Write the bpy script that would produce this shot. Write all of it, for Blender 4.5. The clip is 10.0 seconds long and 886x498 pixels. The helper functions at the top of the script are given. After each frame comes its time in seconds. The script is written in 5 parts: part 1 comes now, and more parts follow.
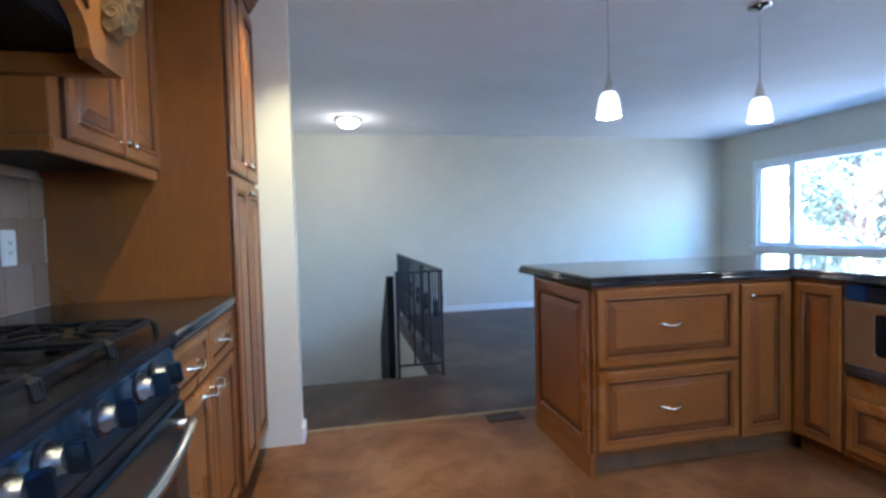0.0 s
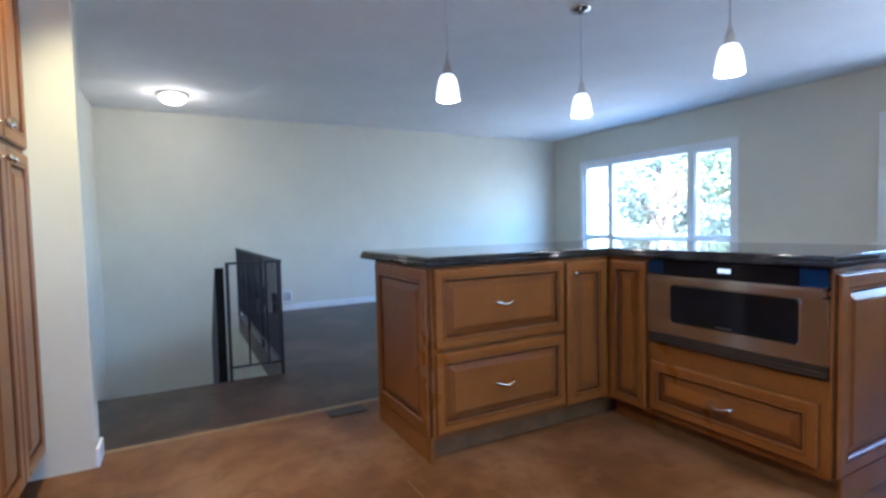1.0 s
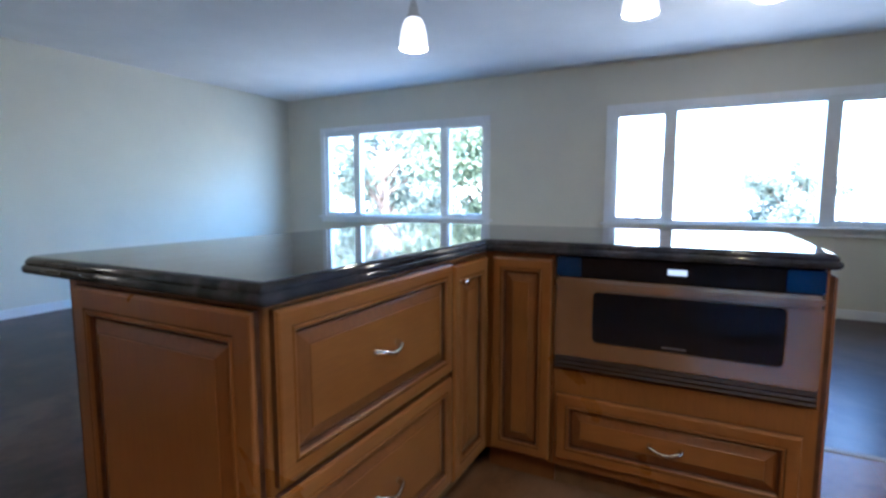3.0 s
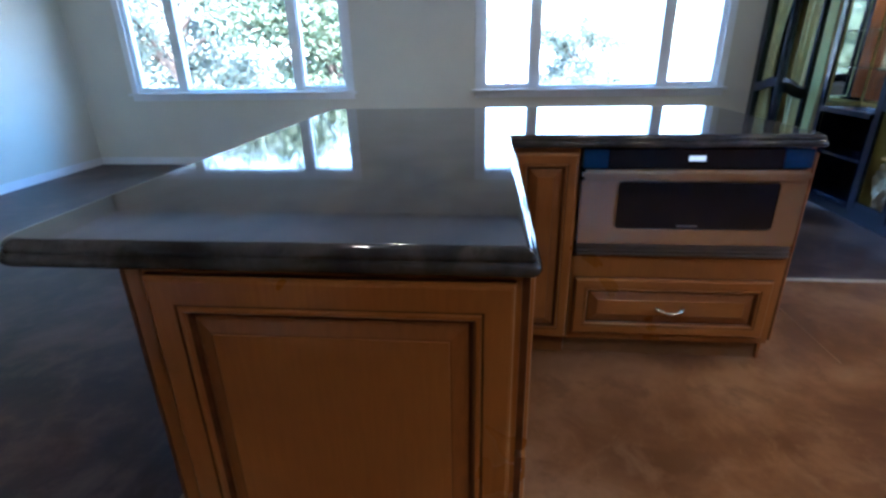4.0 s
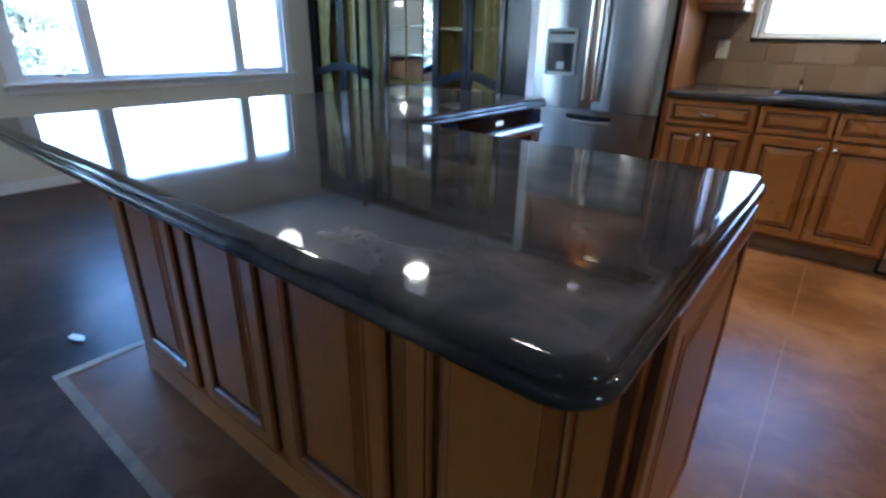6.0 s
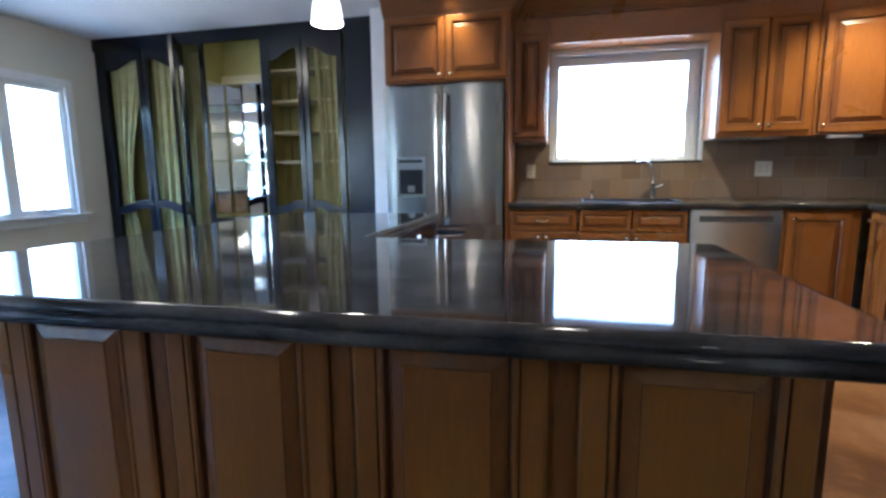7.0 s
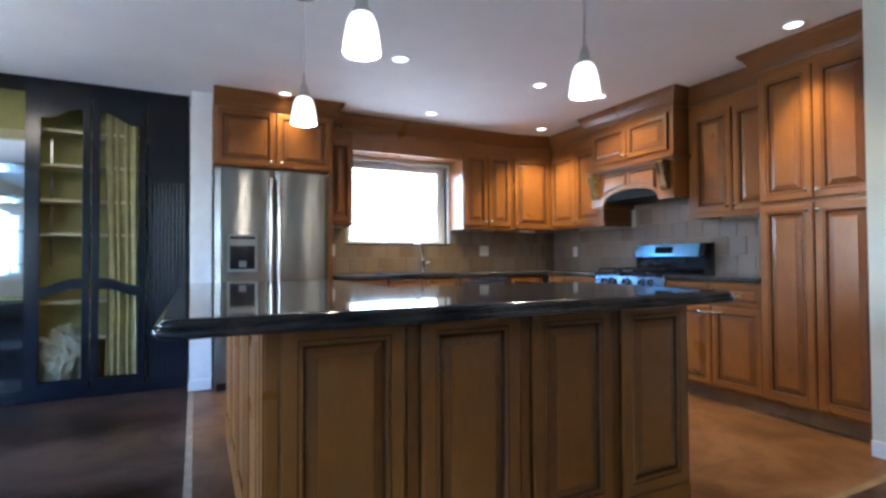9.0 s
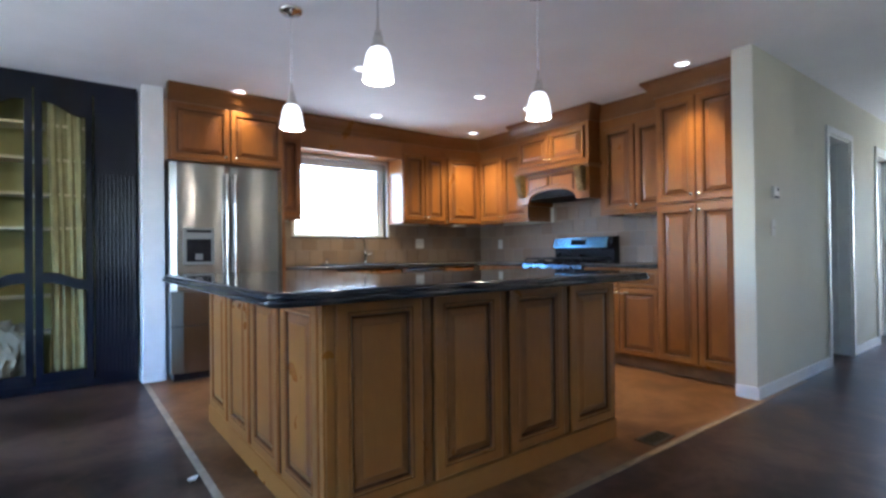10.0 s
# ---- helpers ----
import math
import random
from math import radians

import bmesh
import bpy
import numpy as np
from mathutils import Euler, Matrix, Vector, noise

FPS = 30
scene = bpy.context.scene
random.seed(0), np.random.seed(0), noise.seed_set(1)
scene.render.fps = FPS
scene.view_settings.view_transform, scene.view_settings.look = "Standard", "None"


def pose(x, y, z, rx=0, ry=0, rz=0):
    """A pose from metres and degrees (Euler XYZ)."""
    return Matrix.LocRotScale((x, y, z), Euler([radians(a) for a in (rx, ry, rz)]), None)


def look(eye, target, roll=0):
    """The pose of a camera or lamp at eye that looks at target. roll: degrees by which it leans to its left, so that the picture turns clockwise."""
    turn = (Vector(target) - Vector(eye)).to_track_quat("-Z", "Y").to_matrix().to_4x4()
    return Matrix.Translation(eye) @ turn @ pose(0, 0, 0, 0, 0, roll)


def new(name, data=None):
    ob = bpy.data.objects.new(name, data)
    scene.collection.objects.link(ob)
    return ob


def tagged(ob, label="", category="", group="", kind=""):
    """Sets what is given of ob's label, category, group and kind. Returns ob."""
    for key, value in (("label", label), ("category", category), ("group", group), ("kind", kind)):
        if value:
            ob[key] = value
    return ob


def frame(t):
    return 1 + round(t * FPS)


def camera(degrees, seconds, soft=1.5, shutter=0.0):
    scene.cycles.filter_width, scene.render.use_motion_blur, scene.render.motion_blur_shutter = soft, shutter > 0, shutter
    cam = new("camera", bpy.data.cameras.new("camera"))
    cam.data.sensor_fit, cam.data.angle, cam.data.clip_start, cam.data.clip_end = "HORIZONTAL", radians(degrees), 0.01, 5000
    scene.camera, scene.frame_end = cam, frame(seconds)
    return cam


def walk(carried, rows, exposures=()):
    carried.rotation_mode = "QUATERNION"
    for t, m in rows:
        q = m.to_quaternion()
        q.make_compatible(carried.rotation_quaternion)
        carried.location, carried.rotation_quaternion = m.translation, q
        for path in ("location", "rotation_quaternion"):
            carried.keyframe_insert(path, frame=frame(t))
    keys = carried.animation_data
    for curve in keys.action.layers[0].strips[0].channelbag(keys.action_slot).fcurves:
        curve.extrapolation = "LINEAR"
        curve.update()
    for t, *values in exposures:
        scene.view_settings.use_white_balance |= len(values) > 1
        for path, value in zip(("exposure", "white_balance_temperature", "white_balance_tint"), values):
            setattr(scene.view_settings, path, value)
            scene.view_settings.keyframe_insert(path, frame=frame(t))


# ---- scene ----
cam = camera(83.6, 10.0, soft=2.8)
PATH = [
    (0, (1.05, 0.828, 1.145), (1.467, 2.782, 1.064), -1.5),
    (0.5, (1.095, 0.859, 1.102), (1.786, 2.734, 1.017), -1.4),
    (0.9, (1.177, 0.887, 1.049), (2.063, 2.677, 0.965), -1.4),
    (1, (1.185, 0.917, 1.05), (2.133, 2.676, 0.954), -1.3),
    (1.5, (1.327, 1.089, 1.007), (2.519, 2.691, 0.898), -1.2),
    (2, (1.478, 1.357, 0.959), (2.9, 2.759, 0.837), -0.9),
    (2.2, (1.536, 1.482, 0.981), (3.019, 2.816, 0.839), -0.9),
    (3.3, (1.472, 2.367, 1.127), (3.299, 3.105, 0.786), -0.3),
    (3.5, (1.451, 2.53, 1.171), (3.295, 3.138, 0.69), -0.5),
    (4, (1.444, 2.881, 1.19), (3.291, 3.06, 0.444), -1.1),
    (4.5, (1.45, 3.182, 1.189), (3.249, 2.904, 0.362), -1.1),
    (5, (1.574, 3.499, 1.184), (3.248, 2.781, 0.357), -0.3),
    (5.2, (1.631, 3.6, 1.167), (3.23, 2.727, 0.342), -0.2),
    (6.3, (2.193, 4.160, 1.162), (3.140, 2.532, 0.488), 0.6),
    (6.5, (2.292, 4.210, 1.133), (3.124, 2.477, 0.578), -0.4),
    (7, (2.577, 4.347, 1.112), (3.022, 2.419, 0.817), -0.6),
    (7.2, (2.682, 4.42, 1.100), (2.994, 2.449, 0.967), -0.4),
    (7.5, (2.868, 4.490, 1.093), (2.925, 2.491, 1.026), -0.2),
    (7.7, (3.028, 4.553, 1.089), (2.935, 2.555, 1.090), 0.0),
    (8, (3.254, 4.648, 1.085), (2.922, 2.677, 1.123), -0.2),
    (8.5, (3.631, 4.803, 1.065), (2.973, 2.915, 1.104), -0.2),
    (9, (4.005, 4.912, 1.038), (3.112, 3.124, 1.080), -0.3),
    (9.5, (4.303, 5.008, 1.033), (3.229, 3.321, 1.065), -0.6),
    (10, (4.54, 5.092, 1.021), (3.327, 3.502, 1.035), -0.7),
]

# ---- light ----
EXPOSURE, KELVIN, TINT = 5.0, 4850, 14
walk(cam, [(t, look(eye, target, roll)) for t, eye, target, roll in PATH], exposures=[(0.0, EXPOSURE + 0.05, KELVIN - 50, TINT), (1.0, EXPOSURE - 0.02, KELVIN + 40, TINT), (2.0, EXPOSURE - 0.08, KELVIN + 430, TINT), (3.5, EXPOSURE - 0.36, KELVIN + 60, TINT), (5.2, EXPOSURE - 0.36, KELVIN, TINT), (7.0, EXPOSURE - 0.06, KELVIN + 230, TINT), (8.5, EXPOSURE + 0.02, KELVIN + 430, TINT), (10.0, EXPOSURE + 0.06, KELVIN + 430, TINT)])

world = bpy.data.worlds.new("sky")
scene.world = world
world.use_nodes = True
wn = world.node_tree
sky = wn.nodes.new("ShaderNodeTexSky")
sky.sky_type = "NISHITA"
sky.sun_disc = False
sky.dust_density = 0.7
SUN_AZ, SUN_EL = 118.0, 52.0          # degrees: heading of the sun counted from +y towards -x, and its height
sky.sun_elevation = radians(SUN_EL)
sky.sun_rotation = radians(-SUN_AZ)
wn.links.new(sky.outputs[0], wn.nodes["Background"].inputs[0])
wn.nodes["Background"].inputs[1].default_value = 0.15
sun = new("sun", bpy.data.lights.new("sun", "SUN"))
sun.data.energy, sun.data.angle, sun.data.color = 2.5, radians(0.5), (1.0, 0.93, 0.82)
sd = Vector((-math.sin(radians(SUN_AZ)) * math.cos(radians(SUN_EL)), math.cos(radians(SUN_AZ)) * math.cos(radians(SUN_EL)), math.sin(radians(SUN_EL))))
sun.matrix_world = look(sd * 40, (0, 0, 0))

CEIL = 2.41
# added area lamps, out of view, stand in for sky light from above the windows
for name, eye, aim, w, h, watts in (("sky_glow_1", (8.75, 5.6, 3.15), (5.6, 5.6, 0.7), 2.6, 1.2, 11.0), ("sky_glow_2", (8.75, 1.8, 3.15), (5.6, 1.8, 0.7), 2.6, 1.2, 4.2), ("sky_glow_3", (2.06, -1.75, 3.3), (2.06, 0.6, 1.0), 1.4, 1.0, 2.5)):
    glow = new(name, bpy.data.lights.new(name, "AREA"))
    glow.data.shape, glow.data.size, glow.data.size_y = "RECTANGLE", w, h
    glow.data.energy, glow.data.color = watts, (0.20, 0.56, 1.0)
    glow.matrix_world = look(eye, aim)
# place, relative strength and beam width in degrees
DOWNLIGHTS = [(2.03, 0.72, 1.6, 112), (0.74, 0.72, 2.2, 112), (3.35, 0.70, 0.8, 100), (2.755, 1.775, 0.4, 112), (1.58, 1.78, 0.55, 112), (0.95, 1.78, 1.15, 150), (0.86, 3.25, 1.9, 76)]
DOWNLIGHT_WATTS = 2.2
PENDANT_WATTS = 0.35


# ---- materials ----
def nodes_of(name):
    m = bpy.data.materials.new(name)
    m.use_nodes = True
    t = m.node_tree
    return m, t, t.nodes["Principled BSDF"]


def mapped(t, scale=(1, 1, 1), coord="Object"):
    c = t.nodes.new("ShaderNodeTexCoord")
    mp = t.nodes.new("ShaderNodeMapping")
    mp.inputs["Scale"].default_value = scale
    t.links.new(c.outputs[coord], mp.inputs["Vector"])
    return mp.outputs[0]


def noise_tex(t, vec, scale, detail=4.0, rough=0.55, distort=0.0):
    n = t.nodes.new("ShaderNodeTexNoise")
    n.inputs["Scale"].default_value, n.inputs["Detail"].default_value = scale, detail
    n.inputs["Roughness"].default_value, n.inputs["Distortion"].default_value = rough, distort
    t.links.new(vec, n.inputs["Vector"])
    return n.outputs["Fac"]


def ramp(t, fac, stops):
    r = t.nodes.new("ShaderNodeValToRGB")
    while len(r.color_ramp.elements) < len(stops):
        r.color_ramp.elements.new(0.5)
    for e, (pos, col) in zip(r.color_ramp.elements, stops):
        e.position, e.color = pos, (*col, 1)
    t.links.new(fac, r.inputs[0])
    return r.outputs[0]


def blend(t, fac, a, b, kind="MIX"):
    m = t.nodes.new("ShaderNodeMix")
    m.data_type, m.blend_type = "RGBA", kind
    for sock, v in ((m.inputs[0], fac), (m.inputs[6], a), (m.inputs[7], b)):
        if isinstance(v, (int, float)):
            sock.default_value = v
        elif isinstance(v, tuple):
            sock.default_value = (*v, 1)
        else:
            t.links.new(v, sock)
    return m.outputs[2]


def span(t, fac, lo, hi):
    r = t.nodes.new("ShaderNodeMapRange")
    r.inputs["To Min"].default_value, r.inputs["To Max"].default_value = lo, hi
    t.links.new(fac, r.inputs["Value"])
    return r.outputs[0]


def bump(t, p, fac, strength=0.2, dist=0.002):
    b = t.nodes.new("ShaderNodeBump")
    b.inputs["Strength"].default_value, b.inputs["Distance"].default_value = strength, dist
    t.links.new(fac, b.inputs["Height"])
    t.links.new(b.outputs[0], p.inputs["Normal"])


def plain(name, col, rough=0.5, metal=0.0, vary=0.12, scale=6.0, coat=0.0, relief=0.0):
    """A surface of one colour with faint clouding in colour and gloss."""
    m, t, p = nodes_of(name)
    v = mapped(t)
    f = noise_tex(t, v, scale, 5)
    lo = tuple(c * (1 - vary) for c in col)
    hi = tuple(min(1, c * (1 + vary)) for c in col)
    t.links.new(ramp(t, f, [(0.3, lo), (0.7, hi)]), p.inputs["Base Color"])
    t.links.new(span(t, f, rough * 0.85, rough * 1.2), p.inputs["Roughness"])
    p.inputs["Metallic"].default_value = metal
    p.inputs["Coat Weight"].default_value = coat
    if relief:
        bump(t, p, noise_tex(t, v, scale * 12, 3), relief)
    return m


def wood(name, grain, light=(0.268, 0.098, 0.0168), dark=(0.212, 0.072, 0.0128)):
    """Honey-stained maple with a semi-gloss varnish; grain: the scale along x, y, z."""
    m, t, p = nodes_of(name)
    v = mapped(t, grain)
    fine = noise_tex(t, v, 15, 5, 0.55, 0.4)
    broad = noise_tex(t, mapped(t), 2.3, 4, 0.6, 0.5)
    info = t.nodes.new("ShaderNodeObjectInfo")
    c = ramp(t, fine, [(0.28, dark), (0.72, light)])
    c = blend(t, ramp(t, broad, [(0.35, (0, 0, 0)), (0.68, (0.55, 0.55, 0.55))]), c, (0.125, 0.038, 0.0110))
    c = blend(t, span(t, info.outputs["Random"], 0.0, 0.22), c, (0.36, 0.146, 0.028))
    t.links.new(c, p.inputs["Base Color"])
    t.links.new(span(t, broad, 0.23, 0.36), p.inputs["Roughness"])
    p.inputs["Specular IOR Level"].default_value = 0.43
    bump(t, p, fine, 0.03, 0.001)
    return m


WOOD_V = wood("maple_upright_grain", (9, 9, 0.7))
WOOD_H = wood("maple_level_grain", (0.9, 0.9, 9))
# the crown is toned darker than the cabinet maple
WOOD_CROWN = wood("maple_dark_crown", (0.9, 0.9, 9), (0.170, 0.070, 0.022), (0.110, 0.043, 0.014))
GLAZE = plain("dark_glaze", (0.072, 0.025, 0.009), 0.6, vary=0.35, scale=20)
GLAZE.node_tree.nodes["Principled BSDF"].inputs["Specular IOR Level"].default_value = 0.2
# darker maple for bevels and recessed stiles: glaze plus painted shade
BEVEL = wood("maple_glaze_and_shade", (5, 5, 1.5), (0.205, 0.070, 0.0140), (0.130, 0.041, 0.0085))
TOE = plain("toe_board", (0.17, 0.085, 0.03), 0.5, vary=0.25, scale=9)


def stone_top():
    """Dark polished stone: drifting grey-brown clouds, fine black specks."""
    m, t, p = nodes_of("dark_polished_stone")
    v = mapped(t, (1, 1.7, 1))
    cloud = noise_tex(t, v, 5.2, 3, 0.5, 0.6)
    broad = noise_tex(t, mapped(t, (1, 0.6, 1)), 1.4, 5, 0.55, 0.6)
    spot = noise_tex(t, mapped(t), 48, 4, 0.7)
    c = ramp(t, cloud, [(0.28, (0.014, 0.014, 0.017)), (0.46, (0.030, 0.028, 0.028)), (0.60, (0.060, 0.053, 0.047)), (0.80, (0.092, 0.080, 0.070))])
    c = blend(t, ramp(t, broad, [(0.35, (0.5, 0.5, 0.5)), (0.65, (0, 0, 0))]), c, (0.018, 0.020, 0.025))
    c = blend(t, ramp(t, spot, [(0.50, (0, 0, 0)), (0.70, (0.35, 0.35, 0.35))]), c, (0.012, 0.010, 0.010))
    t.links.new(c, p.inputs["Base Color"])
    t.links.new(span(t, cloud, 0.03, 0.06), p.inputs["Roughness"])
    t.links.new(ramp(t, cloud, [(0.30, (0.16, 0.16, 0.16)), (0.70, (0.28, 0.28, 0.28))]), p.inputs["Specular IOR Level"])
    bump(t, p, noise_tex(t, mapped(t), 7, 2, 0.4), 0.06, 0.0012)
    return m


STONE = stone_top()


def stained_floor(name, a, b, c3, rough, gloss):
    """Acid-stained concrete under a worn sealer: clouds, blotches and fine specks."""
    m, t, p = nodes_of(name)
    v = mapped(t)
    big = noise_tex(t, v, 1.5, 7, 0.62, 0.5)
    mid = noise_tex(t, v, 6.5, 7, 0.64, 0.4)
    fine = noise_tex(t, v, 26, 5, 0.65)
    col = ramp(t, big, [(0.38, a), (0.5, b), (0.62, c3)])
    col = blend(t, ramp(t, mid, [(0.50, (0, 0, 0)), (0.66, (0.5, 0.5, 0.5))]), col, c3)
    col = blend(t, ramp(t, mid, [(0.36, (0.5, 0.5, 0.5)), (0.47, (0, 0, 0))]), col, a)
    scuff = noise_tex(t, mapped(t, (1.0, 3.0, 1.0)), 9.0, 8, 0.7, 1.6)
    col = blend(t, ramp(t, scuff, [(0.60, (0, 0, 0)), (0.68, (0.35, 0.35, 0.35))]), col, c3)
    col = blend(t, span(t, fine, 0.0, 0.3), col, a)
    t.links.new(col, p.inputs["Base Color"])
    t.links.new(span(t, mid, rough * 0.88, rough * 1.2), p.inputs["Roughness"])
    p.inputs["Specular IOR Level"].default_value = gloss
    bump(t, p, mid, 0.045, 0.004)
    return m


FLOOR_TAN = stained_floor("tan_stained_concrete", (0.084, 0.034, 0.0120), (0.148, 0.063, 0.0230), (0.225, 0.113, 0.051), 0.32, 0.12)
FLOOR_DARK = stained_floor("dark_stained_concrete", (0.016, 0.0084, 0.0058), (0.042, 0.0215, 0.0142), (0.098, 0.057, 0.039), 0.30, 0.12)
TAN_STRIP = plain("tan_joint_strip", (0.20, 0.13, 0.065), 0.6, vary=0.3, scale=14)
STRIP = plain("pale_joint_strip", (0.34, 0.27, 0.19), 0.6, vary=0.25, scale=14)
WALL = plain("cream_wall_paint", (0.70, 0.668, 0.555), 0.75, vary=0.03, scale=3, relief=0.10)
CEILING = plain("white_ceiling_paint", (0.86, 0.855, 0.86), 0.85, vary=0.03, scale=3, relief=0.12)
TRIM = plain("white_trim_paint", (0.83, 0.83, 0.82), 0.4, vary=0.04, scale=8)
def brushed(name, low, high):
    """Steel brushed level, which draws its reflections out upright."""
    m, t, p = nodes_of(name)
    f = noise_tex(t, mapped(t, (6, 6, 1)), 1.5, 3, 0.5)
    fine = noise_tex(t, mapped(t, (2, 2, 120)), 14, 3, 0.6)
    c = ramp(t, f, [(0.3, (low, low, low * 0.98)), (0.7, (high, high, high * 0.98))])
    t.links.new(blend(t, span(t, fine, 0.0, 0.22), c, (low * 0.85, low * 0.85, low * 0.85)), p.inputs["Base Color"])
    t.links.new(span(t, f, 0.20, 0.27), p.inputs["Roughness"])
    p.inputs["Metallic"].default_value = 1.0
    p.inputs["Anisotropic"].default_value, p.inputs["Anisotropic Rotation"].default_value = 0.8, 0.25
    return m


STEEL = brushed("brushed_steel", 0.25, 0.34)
STEEL_BRIGHT = brushed("bright_brushed_steel", 0.56, 0.66)
STEEL_RANGE = plain("blue_grey_polished_steel", (0.150, 0.235, 0.340), 0.2, 1.0, 0.06, 4)
FILM_STEEL = plain("steel_under_blue_film", (0.160, 0.320, 0.440), 0.2, 1.0, 0.06, 4)
FILM = plain("blue_protective_film", (0.005, 0.026, 0.075), 0.14, 0.0, 0.15, 14)
STEEL_DARK = plain("dark_steel", (0.20, 0.20, 0.21), 0.36, 1.0, 0.1, 5)
BEZEL = plain("grey_dispenser_plastic", (0.20, 0.21, 0.21), 0.38, 0.3, 0.06, 8)
CHROME = plain("satin_nickel", (0.68, 0.66, 0.62), 0.16, 1.0, 0.05, 9)
BLACK_GLASS = plain("black_glass", (0.008, 0.008, 0.010), 0.05, 0.0, 0.1, 3)
BLACK_GLASS.node_tree.nodes["Principled BSDF"].inputs["Specular IOR Level"].default_value = 0.22
BLACK = plain("black_enamel", (0.009, 0.009, 0.012), 0.22, 0.0, 0.2, 9)
BLACK.node_tree.nodes["Principled BSDF"].inputs["Specular IOR Level"].default_value = 0.3
IRON = plain("black_iron", (0.012, 0.013, 0.018), 0.45, 0.0, 0.3, 12)
# black of the cast iron, also the painted shade under the wall cabinets
CAST_AND_SHADE = plain("cast_iron_and_shade_black", (0.006, 0.006, 0.008), 0.5, 0.0, 0.3, 30)
CAST_AND_SHADE.node_tree.nodes["Principled BSDF"].inputs["Specular IOR Level"].default_value = 0.12
NAVY = plain("navy_black_gloss_paint", (0.0036, 0.0046, 0.0092), 0.20, 0.0, 0.2, 3)
NAVY.node_tree.nodes["Principled BSDF"].inputs["Specular IOR Level"].default_value = 0.42
OLIVE = plain("olive_yellow_paint", (0.38, 0.335, 0.10), 0.6, 0.0, 0.12, 4)
SHELF_EDGE = plain("pale_shelf_paint", (0.58, 0.50, 0.27), 0.5, 0.0, 0.1, 6)
CURTAIN = plain("olive_curtain_cloth", (0.34, 0.31, 0.135), 0.85, 0.0, 0.18, 11, relief=0.2)
CLOTH = plain("cream_cloth", (0.26, 0.235, 0.155), 0.85, 0.0, 0.15, 9, relief=0.2)
BRONZE = plain("bronzed_carving", (0.190, 0.115, 0.042), 0.42, 0.25, 0.6, 40)
OUTLET = plain("ivory_plastic", (0.72, 0.70, 0.64), 0.4, 0.0, 0.04, 9)
SLOT = plain("dark_slot", (0.03, 0.03, 0.03), 0.6)
BRASS_EDGE = plain("dull_vent_metal", (0.024, 0.018, 0.013), 0.45, 0.3, 0.2, 20)
CORD = plain("clear_grey_cord", (0.55, 0.55, 0.56), 0.4)
PLASTER_EXT = plain("pale_house_paint", (0.74, 0.72, 0.68), 0.8, vary=0.06)
ROOF_EXT = plain("grey_shingle", (0.20, 0.18, 0.17), 0.85, vary=0.25, scale=8)
BARK = plain("bark", (0.12, 0.085, 0.06), 0.9, vary=0.35, scale=9, relief=0.4)


def grout_tile():
    m, t, p = nodes_of("tumbled_stone_tile")
    v = mapped(t)
    f = noise_tex(t, v, 14, 7, 0.65, 0.6)
    info = t.nodes.new("ShaderNodeObjectInfo")
    c = ramp(t, info.outputs["Random"], [(0.0, (0.175, 0.105, 0.058)), (0.3, (0.25, 0.162, 0.098)), (0.55, (0.20, 0.145, 0.108)), (0.8, (0.27, 0.192, 0.132)), (1.0, (0.22, 0.132, 0.072))])
    c = blend(t, span(t, f, 0.05, 0.42), c, (0.17, 0.115, 0.080))
    t.links.new(c, p.inputs["Base Color"])
    p.inputs["Roughness"].default_value = 0.5
    bump(t, p, f, 0.25, 0.002)
    return m


TILE = grout_tile()
GROUT = plain("pale_grout", (0.28, 0.215, 0.155), 0.85, vary=0.1, scale=25)


def leaves(name, a, b):
    m, t, p = nodes_of(name)
    geo = t.nodes.new("ShaderNodeNewGeometry")
    t.links.new(ramp(t, geo.outputs["Random Per Island"], [(0.0, a), (1.0, b)]), p.inputs["Base Color"])
    p.inputs["Roughness"].default_value = 0.55
    p.inputs["Transmission Weight"].default_value = 0.0
    return m


LEAF = leaves("sunny_leaves", (0.095, 0.125, 0.060), (0.165, 0.185, 0.100))
LEAF_B = leaves("grey_green_leaves", (0.090, 0.112, 0.080), (0.150, 0.168, 0.118))
GRASS = plain("dry_ground", (0.34, 0.32, 0.27), 0.9, vary=0.4, scale=1.5)


def glowing(name, col, strength, body=(0.8, 0.8, 0.78)):
    m, t, p = nodes_of(name)
    p.inputs["Base Color"].default_value = (*body, 1)
    p.inputs["Emission Color"].default_value = (*col, 1)
    p.inputs["Emission Strength"].default_value = strength
    p.inputs["Roughness"].default_value = 0.35
    return m


SHADE_GLOW = glowing("lit_opal_glass", (1.0, 0.93, 0.84), 0.055)
LENS_GLOW = glowing("lit_downlight_lens", (1.0, 0.90, 0.78), 0.16)
BOWL_GLOW = glowing("lit_ceiling_bowl", (1.0, 0.82, 0.55), 0.8)
DISPLAY = glowing("lit_display", (0.85, 0.93, 1.0), 0.035, (0.2, 0.2, 0.2))


def clear_glass():
    m, t, p = nodes_of("window_glass")
    p.inputs["Base Color"].default_value = (0.97, 0.99, 0.98, 1)
    p.inputs["Roughness"].default_value = 0.0
    p.inputs["IOR"].default_value = 1.12
    p.inputs["Transmission Weight"].default_value = 1.0
    return m


